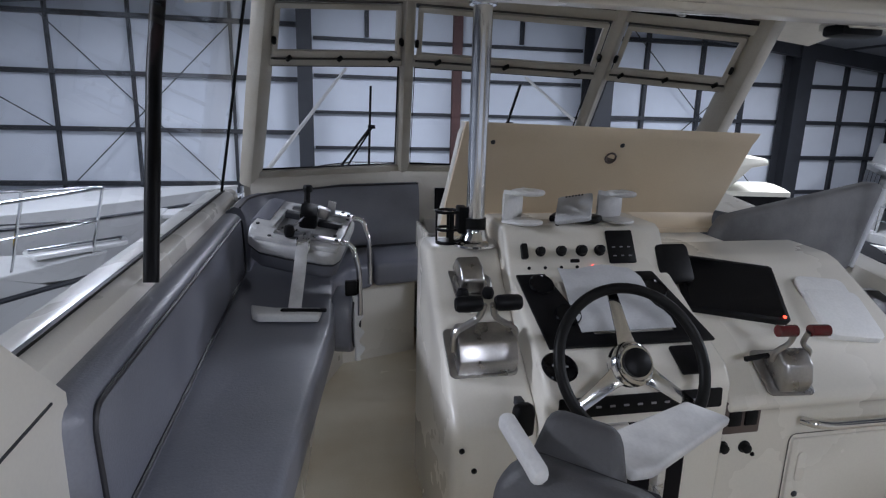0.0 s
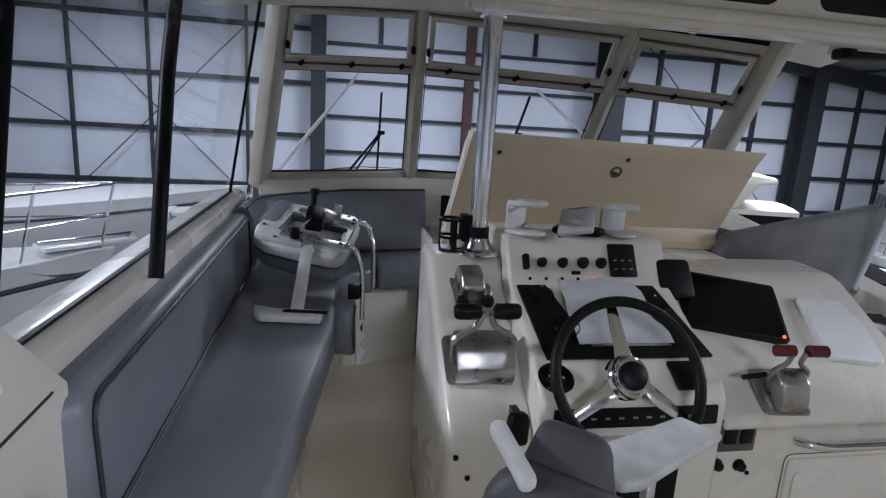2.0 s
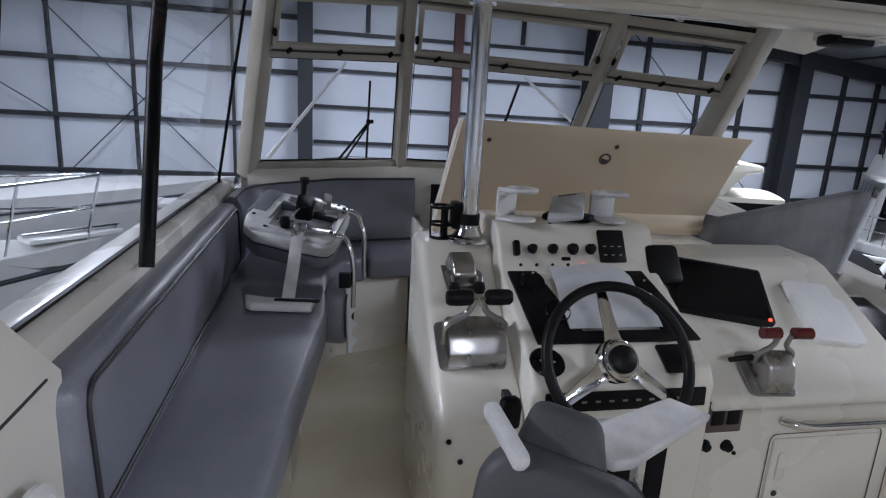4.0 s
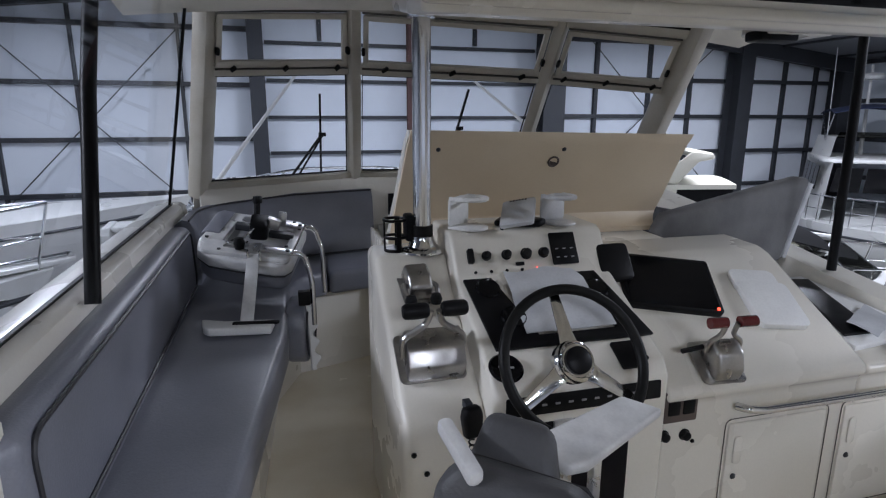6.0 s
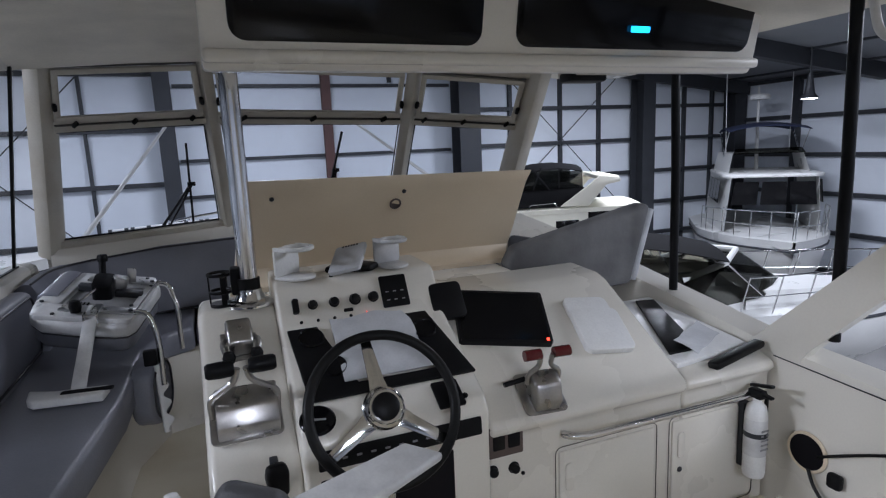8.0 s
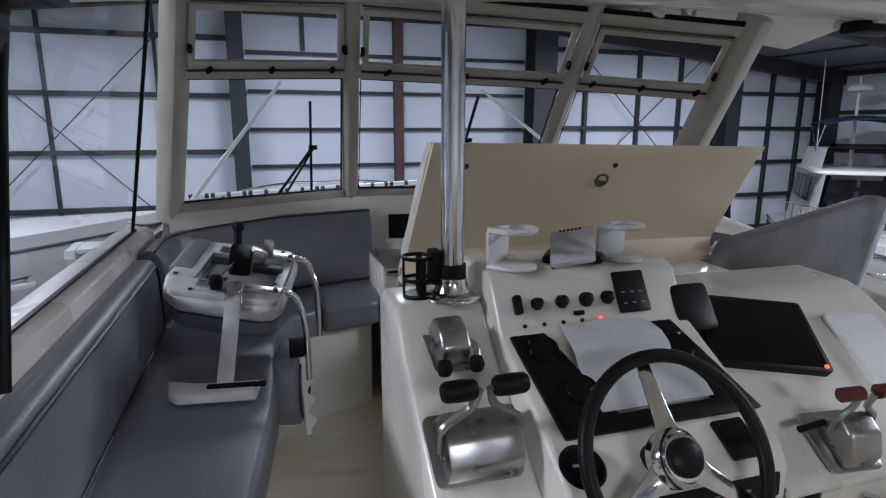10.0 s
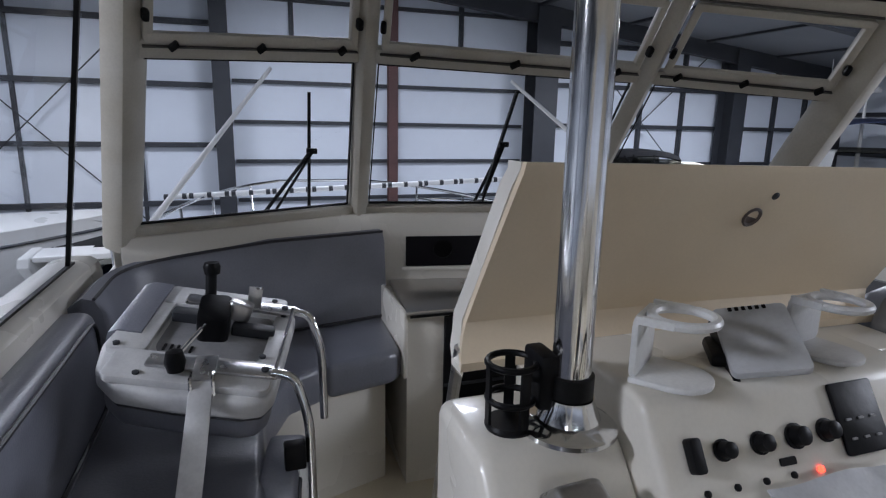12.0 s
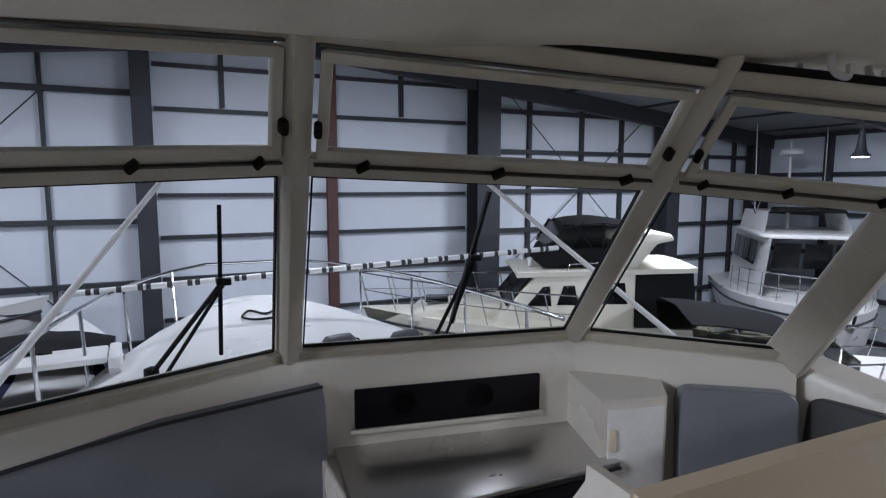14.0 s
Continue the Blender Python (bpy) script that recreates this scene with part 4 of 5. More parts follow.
def cup_holder(x, y, z, yaw, label, mat=WHITE, s=1.0):
    th = thing("drink_holder", label, "cup holder", "drink holders", (x, y, z))
    m = pose(0, 0, 0, 0, 0, yaw) @ Matrix.Scale(s, 4)
    part("back", prism(rounded(0.11, 0.10, 0.018), 0.010, m @ pose(0, 0.05, 0.055, 90, 0, 0), 0.003), mat, th)
    part("base", prism([(-0.055, 0.05), (-0.055, 0.0)] + [(0.055 * math.cos(a), -0.01 + 0.055 * math.sin(a)) for a in (math.pi + math.pi * i / 14 for i in range(15))] + [(0.055, 0.05)], 0.010, m, 0.003), mat, th)
    arc = [m @ Vector((0.047 * math.cos(a), 0.047 * math.sin(a) - 0.012, 0.102)) for a in (math.tau * i / 26 for i in range(26))]
    part("ring", rod(arc, 0.008 * s, 8, closed=True), mat, th)
    for k in (-1, 1):
        part("ring_arm", beam(m @ Vector((k * 0.05, 0.045, 0.102)), m @ Vector((k * 0.05, -0.01, 0.102)), 0.012, 0.014), mat, th)
    return th


cup_holder(0.850, 2.305, 1.116, 38, "white plastic folding drink holder on the dash top", WHITE, 1.12)
cup_holder(1.225, 2.315, 1.116, 12, "translucent white drink holder on the dash top", WHITE_D, 1.05)


def bracket():
    th = thing("display_bracket", "silver plastic display cover tipped over on the dash", "cover", at=(1.03, 2.34, 1.115))
    m = pose(0.02, -0.03, 0.045, 26, -12, -32)
    part("cover", prism(rounded(0.13, 0.165, 0.012), 0.016, m, 0.006), PAPER, th)
    part("side", beam(m @ Vector((-0.062, -0.085, -0.016)), m @ Vector((-0.062, 0.085, -0.016)), 0.012, 0.034), BLACK, th)
    part("mount", prism([(-0.09, -0.06), (0.09, -0.05), (0.11, 0.02), (0.05, 0.06), (-0.07, 0.05)], 0.026, pose(0.03, 0.0, 0, 0, 0, -24), 0.01), BLACK, th)
    for i in range(6):
        part("lettering_bar", prism(rounded(0.007, 0.010, 0.001, 1), 0.001, m @ Matrix.Translation((-0.033 + 0.012 * i, 0.075, 0.0165))), DARK, th)


bracket()


def loose_cushions():
    """Two canvas-covered cushions leaning behind the dash."""
    out = [(1.885, 0.99), (1.935, 1.075), (2.72, 1.235), (2.765, 1.215), (2.64, 0.80), (2.40, 0.79), (1.93, 0.90)]
    for y, grow, mat, lab in ((2.60, 0.0, CANVAS, "large grey canvas-covered cushion leaning behind the dash"), (2.72, 0.09, VINYL, "pale edged grey cushion leaning behind another")):
        o = Vector((2.3, y, 0.8))
        th = thing("cushion", lab, "cushion", "stored cushions", o)
        m = Matrix(((1, 0, 0, -2.3 + grow), (0, 0, 1, 0), (0, 1, 0, -0.8 - grow * 0.35), (0, 0, 0, 1)))
        part("pad", prism(out, 0.09, m, 0.03, seg=3), mat, th)
        part("edge_band", rod([Vector((2.765 - 2.3 + grow, 0.045, 1.20 - 0.8 - grow * 0.35)), Vector((2.65 - 2.3 + grow, 0.045, 0.82 - 0.8 - grow * 0.35))], 0.044, 10), PAPER, th, "pale grey edge band")


loose_cushions()


def overhead():
    th = thing("overhead_console", "cream overhead electronics box with two smoked panels", "console", at=(1.68, 2.2, 1.83))
    o = Vector((-1.68, -2.2, -1.83))
    T = Matrix.Translation(o)
    m = Matrix(((0, 0, 1, 0.60), (1, 0, 0, 0), (0, 1, 0, 0), (0, 0, 0, 1)))
    part("box", prism([(2.0, 1.86), (2.02, 1.825), (2.20, 1.845), (2.48, 1.90), (2.60, 2.20), (1.93, 2.22)], 2.16, T @ m, 0.016, seg=3), GEL, th)
    part("lip", turned(box(0.60, 1.975, 1.845, 2.765, 2.02, 1.885, 0.015, 3), T), GEL, th)
    for x0, x1 in ((0.68, 1.49), (1.62, 2.70)):
        cx, w = (x0 + x1) / 2, x1 - x0
        f = part("bezel", prism(rounded(w + 0.05, 0.33, 0.07), 0.018, T @ pose(cx, 1.985, 2.05, 104, 0, 0), 0.006), GEL, th)
        part("smoked_panel", prism(rounded(w, 0.28, 0.05), 0.012, T @ pose(cx, 1.966, 2.045, 104, 0, 0), 0.004), BLACK_G, th, "dark smoked acrylic panel")
    part("display", prism(rounded(0.085, 0.022, 0.005), 0.004, T @ pose(2.135, 1.962, 1.975, 104, 0, 0)), BLUE, th, "lit blue radio display")
    part("vent_light", turned(box(2.02, 2.24, 1.82, 2.20, 2.34, 1.862, 0.012), T), BLACK, th, "black oblong light under the box")
    part("light_base", turned(box(2.04, 2.22, 1.845, 2.34, 2.38, 1.875, 0.006), T), GEL, th)


overhead()


def galley():
    th = thing("galley_unit", "cream galley cabinet with a stainless worktop over a fridge", "cabinet", at=(1.22, 3.95, 0))
    T = Matrix.Translation((-1.22, -3.95, 0))
    part("body", turned(prism([(0.755, 3.72), (1.70, 3.72), (1.70, 4.10), (0.80, 4.22), (0.755, 4.22)], 0.765), T), GEL, th)
    fr = part("fridge_front", turned(box(0.915, 3.705, 0.10, 1.60, 3.73, 0.755, 0.006), T), BLACK, th, "black fridge front")
    part("fridge_trim", turned(box(0.915, 3.698, 0.44, 1.60, 3.712, 0.455, 0.003), T), GIRT, fr)
    part("worktop", turned(prism([(0.745, 3.695), (1.675, 3.695), (1.76, 4.12), (0.80, 4.235)], 0.025, Matrix.Translation((0, 0, 0.768)), 0.006), T), STEEL, th, "brushed stainless worktop")
    part("edge_seal", turned(rod([(0.76, 3.69, 0.772), (1.67, 3.69, 0.772)], 0.006, 6), T), RUBBER, th)
    part("side_cheek", turned(box(0.735, 3.70, 0.50, 0.754, 4.18, 0.79, 0.006), T), GEL, th)


galley()


def front_details():
    p, q = Vector(SILL[1]), Vector(SILL[2])
    d = (q - p).normalized()
    yaw = math.degrees(math.atan2(d.y, d.x))
    n = Vector((d.y, -d.x, 0))
    c = p.lerp(q, 0.52) + n * 0.085
    v = thing("air_vent", "black recessed ventilation panel below the windscreen", "vent", at=(c.x, c.y, 0.935))
    part("panel", prism(rounded(0.72, 0.145, 0.004), 0.012, pose(0, 0, 0, 90, 0, yaw), 0.003), DARK, v)
    part("trim", prism(rounded(0.75, 0.018, 0.004), 0.014, pose(0, 0, -0.085, 90, 0, yaw), 0.003), GEL, v)
    for x in (-0.18, 0.12):
        part("fan_ring", lathe([(0.05, 0), (0.052, 0.004), (0.044, 0.005), (0.044, 0.001), (0, 0.001)], 20, pose(x * math.cos(radians(yaw)), x * math.sin(radians(yaw)), 0.01, 90, 0, yaw) @ Matrix.Translation((0, 0, 0.011))), BLACK, v)
    p, q = Vector(SILL[2]), Vector(SILL[3])
    d = (q - p).normalized()
    yaw = math.degrees(math.atan2(d.y, d.x))
    n = Vector((d.y, -d.x, 0))
    # locker door between galley and starboard seat
    th = thing("locker", "cream locker with a flush white door beside the galley", "cabinet", at=(1.775, 3.885, 0.0))
    part("body", prism([(-0.155, -0.14), (0.09, -0.20), (0.26, 0.02), (-0.06, 0.18)], 1.0), GEL, th)
    d_ = part("door", beam((-0.13, -0.152, 0.765), (0.075, -0.202, 0.765), 0.40, 0.014, (-0.24, -0.97, 0), 0.004), WHITE, th, "flush white locker door")
    part("hinge", beam((-0.12, -0.166, 0.90), (-0.12, -0.166, 0.82), 0.02, 0.012, (-0.24, -0.97, 0), 0.003), GEL_TAN, d_)
    # starboard forward seat
    s = thing("corner_seat", "grey vinyl corner seat beside the locker", "seat", at=(2.22, 3.52, 0))
    part("base", prism([(-0.25, -0.75), (0.28, -0.75), (0.20, -0.10), (-0.14, 0.25), (-0.25, 0.2)], 0.45), GEL, s)
    part("seat_cushion", prism([(-0.25, -0.75), (0.27, -0.75), (0.19, -0.10), (-0.13, 0.24), (-0.25, 0.2)], 0.14, Matrix.Translation((0, 0, 0.452)), 0.03, seg=3), VINYL, s)
    part("backrest", prism(rounded(0.40, 0.40, 0.05), 0.09, pose(-0.07, 0.13, 0.80, 82, 0, -34), 0.03, seg=3), VINYL, s)
    part("backrest", prism(rounded(0.75, 0.36, 0.05), 0.08, pose(0.27, -0.36, 0.79, 82, 0, -82), 0.03, seg=3), VINYL_D, s)


front_details()


def helm_chair():
    th = thing("helm_chair", "grey vinyl helm chair on a pedestal with worn white armrests", "chair", at=(0.735, 1.25, 0))
    part("pedestal", lathe([(0.17, 0), (0.17, 0.012), (0.07, 0.03), (0.045, 0.05), (0.045, 0.46), (0.09, 0.48), (0.09, 0.50)], 24), ALU, th)
    part("seat", prism(rounded(0.42, 0.40, 0.09), 0.10, pose(0.0, -0.02, 0.50, 0, 0, -32), 0.035, seg=3), VINYL_D, th)
    m = pose(-0.165, -0.15, 0.745, 72, 0, -40)
    bk = part("backrest", prism([(-0.165, -0.16), (0.165, -0.16), (0.155, 0.10), (0.10, 0.16), (-0.12, 0.17), (-0.16, 0.12)], 0.10, m, 0.035, seg=3), VINYL_D, th)
    part("piping", rod([m @ Vector((x, y, 0.012)) for x, y in ((-0.16, -0.15), (0.16, -0.15), (0.15, 0.095), (0.10, 0.15), (-0.115, 0.16), (-0.155, 0.115))], 0.006, 6, closed=True), PIPING, bk)
    part("head_pad", prism([(-0.10, -0.06), (0.09, -0.06), (0.06, 0.06), (-0.07, 0.07)], 0.08, pose(-0.12, -0.03, 0.87, 52, 0, -36), 0.026, seg=3), VINYL_D, th)
    part("armrest", prism([(-0.11, -0.02), (0.18, 0.165), (0.275, 0.12), (0.01, -0.085), (-0.04, -0.10)], 0.03, pose(0.035, 0.06, 0.815, 10, 8, -8), 0.01, seg=3), WHITE_D, th, "flat worn white armrest board")
    part("armrest", beam((-0.275, 0.0, 0.95), (-0.255, -0.15, 0.92), 0.032, 0.035, r=0.012), WHITE_D, th, "worn white armrest")
    part("arm_post", beam((0.10, 0.06, 0.58), (0.10, 0.06, 0.81), 0.03, 0.02, (1, 0, 0), 0.004), ALU, th)
    part("arm_post", beam((-0.19, -0.10, 0.58), (-0.255, -0.10, 0.93), 0.03, 0.02, (1, 0, 0), 0.004), ALU, th)


helm_chair()


def starboard_fittings():
    e = thing("fire_extinguisher", "small white fire extinguisher in a black bracket", "extinguisher", at=(2.535, 1.71, 0.19))
    part("cylinder", lathe([(0.0, 0.0), (0.04, 0.004), (0.043, 0.02), (0.043, 0.27), (0.036, 0.305), (0.016, 0.325), (0.016, 0.345), (0, 0.345)], 22), WHITE, e)
    lab = part("label_sheet", lathe([(0.0436, 0.10), (0.0438, 0.105), (0.0438, 0.25), (0.0436, 0.255)], 22), WHITE_D, e)
    for i in range(5):
        part("print_bar", box(-0.02, -0.0455, 0.13 + 0.02 * i, 0.02, -0.0437, 0.137 + 0.02 * i), GREYP, e)
    head = part("valve", box(-0.02, -0.03, 0.34, 0.02, 0.03, 0.375, 0.006), BLACK, e)
    part("handle", beam((0, 0.03, 0.385), (0, -0.07, 0.41), 0.02, 0.012, r=0.003), BLACK, head)
    part("handle", beam((0, 0.03, 0.37), (0, -0.07, 0.36), 0.02, 0.01, r=0.003), BLACK, head)
    part("nozzle_hose", rod(bend([(0.02, 0, 0.36), (0.055, 0, 0.34), (0.052, 0, 0.24)], 0.03), 0.008, 8), BLACK, e)
    part("bracket_band", lathe([(0.0445, 0.18), (0.046, 0.18), (0.046, 0.20), (0.0445, 0.20)], 22, caps=False), GIRT, e)
    part("bracket_plate", box(-0.02, 0.044, 0.02, 0.02, 0.072, 0.30, 0.004), GIRT, e)
    # round recess with a cable
    c = thing("cable_port", "round dark cable port in the side wall", "hatch", at=(2.695, 1.60, 0.31))
    m = pose(0, 0, 0, 0, -90, 0)
    part("hole", lathe([(0.072, 0.002), (0.072, 0.006), (0, 0.006)], 26, m), DARK, c)
    part("ring", lathe([(0.072, 0.0), (0.084, 0.0), (0.084, 0.006), (0.08, 0.01), (0.072, 0.008)], 26, m, caps=False), GEL_TAN, c)
    cab = tagged(part("cable", rod(bend([(2.684, 1.585, 0.245), (2.67, 1.55, 0.19), (2.66, 1.46, 0.12), (2.66, 1.33, 0.125), (2.67, 1.20, 0.17), (2.68, 0.9, 0.30)], 0.12, 8), 0.007, 8), RUBBER), "black cable hanging from the side wall", "cable")
    tagged(part("cable", rod(bend([(2.684, 1.55, 0.315), (2.67, 1.45, 0.375), (2.68, 1.32, 0.443), (2.685, 0.9, 0.60)], 0.15, 8), 0.006, 8), RUBBER), "thin black cable along the side wall", "cable")
    tagged(part("plug", box(2.66, 1.445, 0.225, 2.694, 1.50, 0.285, 0.012), BLACK), "black plug hanging on the side wall", "plug")
    tagged(part("pad_strip", beam((2.36, 1.775, 0.672), (2.68, 1.83, 0.70), 0.05, 0.03, r=0.01), RUBBER), "black rubber pad strip on the cabinet edge", "pad")
    # low tray with a dark hatch and papers
    t = thing("side_tray", "white side tray with a dark tinted hatch", "tray", at=(2.5, 2.15, 0.68))
    part("tray", prism([(-0.265, -0.32), (0.16, -0.28), (0.18, 0.36), (-0.265, 0.36)], 0.03, pose(0, 0, 0.005, 5, 0, 0), 0.008), WHITE, t)
    part("hatch", prism([(-0.24, -0.27), (-0.08, -0.27), (0.15, 0.27), (0.05, 0.29)], 0.012, pose(0.0, 0.02, 0.036, 5, 0, 0), 0.004), BLACK, t, "dark tinted hatch")
    tagged(part("crumpled_paper", sheet([[(2.34 + 0.055 * i, 1.83 + 0.045 * j + 0.03 * i, 0.712 + 0.006 * math.sin(i * 2 + j) + 0.005 * j) for i in range(6)] for j in range(4)], thick=0.003), PAPER), "crumpled pale paper on the side tray", "paper")
    # open locker lid near the deck
    tagged(part("loose_board", turned(box(-0.25, -0.12, 0, 0.25, 0.12, 0.03, 0.01), pose(2.34, 1.49, 0.055, 24, -5, 6)), GEL), "cream fibreglass board lying on the deck", "board")
    tagged(part("trim_seam", beam((-0.3285, 1.34, 0.994), (-0.3285, -1.5, 0.93), 0.004, 0.004), GIRT), "thin dark moulding seam on the port wing", "trim", kind="structure")
    tagged(part("trim_seam", beam((2.7035, 1.78, 0.655), (2.7035, -1.5, 0.50), 0.004, 0.004), GIRT), "thin dark moulding seam on the starboard wing", "trim", kind="structure")
    # hooks under the hardtop
    for x, y in ((1.96, 3.35), (1.96, 3.26), (2.14, 3.27)):
        h = rod(bend([(x, y, 2.16), (x, y, 2.05), (x + 0.05, y - 0.02, 2.03), (x + 0.05, y - 0.02, 2.07)], 0.03), 0.011, 8)
        tagged(part("rod_hook", h, WHITE_D), "white rod hook under the hardtop", "hook", "rod hooks")
    tagged(part("grab_handle", rod(bend([(2.60, 1.46, 2.12), (2.60, 1.40, 1.86), (2.60, 1.22, 1.80), (2.60, 1.18, 1.70)], 0.05), 0.014, 10), WHITE_D), "white bent tube under the hardtop", "handle")
    tagged(part("roof_clip", rod(bend([(0.42, 2.25, 2.17), (0.42, 2.22, 2.10), (0.44, 2.18, 2.07)], 0.03), 0.01, 8), ALU), "small metal clip under the hardtop", "clip")
    tagged(part("port_speaker", lathe([(0.085, 0), (0.085, 0.01), (0.07, 0.016), (0.065, 0.008), (0, 0.008)], 28, pose(-0.30, 1.17, 0.80, 0, 90, 0)), WHITE), "round white speaker in the port wing", "speaker")


starboard_fittings()


# ---- outside: fore part of this boat ----
def foredeck():
    rows = []
    for j in range(13):
        y = 4.55 + 6.2 * j / 12
        half = 2.1 * math.sqrt(max(0.0, 1 - (j / 12.6) ** 2.4))
        rows.append([Vector((1.2 + half * (2 * i / 14 - 1), y, 0.10 + 0.28 * (1 - (2 * i / 14 - 1) ** 2) * (1 - j / 14) - 0.25 * (2 * i / 14 - 1) ** 4)) for i in range(15)])
    b = sheet(rows)
    side = [[r[0] for r in rows] + [r[-1] for r in rows[::-1]], ]
    low = [Vector((1.2 + (v.x - 1.2) * 0.75, v.y * 0.97 + 0.1, GROUND + 0.9)) for v in side[0]]
    sheet([side[0], low], bm=b)
    h = tagged(part("foredeck", b, HULL), "white fibreglass foredeck and hull of this boat", "deck", kind="structure")
    tagged(part("side_deck", prism([(-0.98, 2.6), (-0.60, 2.6), (-0.60, 4.6), (-0.8, 4.75), (-0.98, 4.1)], 0.06, Matrix.Translation((0, 0, 0.24)), 0.02), HULL), "white side deck of this boat", "deck", kind="structure")
    rail = thing("bow_rail", "stainless bow rail around the foredeck", "rail", at=(1.2, 7.0, 0))
    top = [Vector((r[0].x + 0.08, r[0].y, 0.62)) - Vector((1.2, 7, 0)) for r in rows[3:]]
    top += [Vector((r[-1].x - 0.08, r[-1].y, 0.62)) - Vector((1.2, 7, 0)) for r in rows[:2:-1]]
    part("top_rail", rod(top, 0.02, 8), CHROME, rail)
    for v in top[::2]:
        part("stanchion", rod([v, Vector((v.x * 0.97, v.y - 0.15, -0.05))], 0.016, 8), CHROME, rail)
    boom = thing("striped_pole", "long pole wrapped in white and dark tape", "pole", at=(2.2, 8.8, 0.62))
    part("pole", rod([(-3.0, 0.2, 0.0), (2.7, -0.2, 0.26)], 0.032, 10), WHITE, boom)
    for k in range(36):
        t = (k + 0.3 * math.sin(k * 2.1)) / 36
        c = Vector((-3.0 + 5.7 * t, 0.2 - 0.4 * t, 0.26 * t))
        part("tape_band", rod([c, c + Vector((0.05, -0.003, 0.002))], 0.034, 10), GIRT, boom)
    # whips and wipers
    for a, c, r in (((-0.95, 4.49, 0.2), (0.31, 5.0, 1.82), 0.024), ((3.75, 4.3, 0.12), (1.72, 4.9, 1.80), 0.024)):
        w = tagged(part("outrigger_base", rod([a, c], r, 10, taper=0.45), WHITE), "white tapered outrigger pole outside the windscreen", "pole", "outriggers")
    for px, py, tx, tz, by in ((0.21, 4.42, 0.45, 1.40, 4.36), (1.30, 4.45, 1.41, 1.44, 4.30)):
        lean = 0.0 if px < 1 else 0.07
        wi = thing("windscreen_wiper", "black windscreen wiper with twin arms", "wiper", "wipers", (px, py, 1.08))
        e = Vector((tx - px, by - py, tz - 1.08))
        part("arm", rod([(0, 0, 0), e], 0.009, 6), BLACK, wi)
        part("arm", rod([(0.05, 0, 0), e + Vector((0.01, 0, 0.0))], 0.007, 6), BLACK, wi)
        part("blade", beam(e + Vector((lean, 0.0, 0.27)), e + Vector((-0.012 - lean, 0.04, -0.27)), 0.014, 0.02, (0, 1, 0)), BLACK, wi)
        part("joint", box(e.x - 0.02, e.y - 0.015, e.z - 0.012, e.x + 0.03, e.y + 0.015, e.z + 0.014, 0.004), BLACK, wi)
        part("spindle", lathe([(0.025, -0.02), (0.025, 0.02), (0, 0.03)], 12), BLACK, wi)


foredeck()


def deck_gear():
    for x, y, z in ((2.24, 7.32, 0.25), (1.54, 7.12, 0.33)):
        f = thing("fender", "dark round fender lying on the white foredeck", "fender", "fenders", (x, y, z))
        part("body", lathe([(0, -0.16), (0.05, -0.15), (0.085, -0.11), (0.09, 0), (0.085, 0.11), (0.05, 0.15), (0, 0.16)], 18, pose(0, 0, 0, 0, 90, 12)), VINYL_D, f)
        part("eye", rod([pose(0, 0, 0, 0, 90, 12) @ Vector((0.025 * math.cos(a * math.tau / 12), 0, 0.175 + 0.025 * math.sin(a * math.tau / 12))) for a in range(12)], 0.008, 6, closed=True), RUBBER, f)
    tagged(part("deck_hose", rod(bend([(1.35, 9.41, 0.213), (1.16, 9.03, 0.228), (1.01, 9.44, 0.211), (0.88, 9.02, 0.224), (1.00, 8.76, 0.237), (1.24, 8.80, 0.237)], 0.12, 6), 0.014, 8), RUBBER), "thin black hose lying in loops on the foredeck", "hose")


deck_gear()


# ---- other boats in the shed ----
def loft(name, stations, mat, parent, label="", close=True):
    """A skin through cross-sections."""
    b = sheet(stations)
    if close:
        bmesh.ops.holes_fill(b, edges=[e for e in b.edges if e.is_boundary], sides=0)
    bmesh.ops.recalc_face_normals(b, faces=b.faces)
    return part(name, b, mat, parent, label)


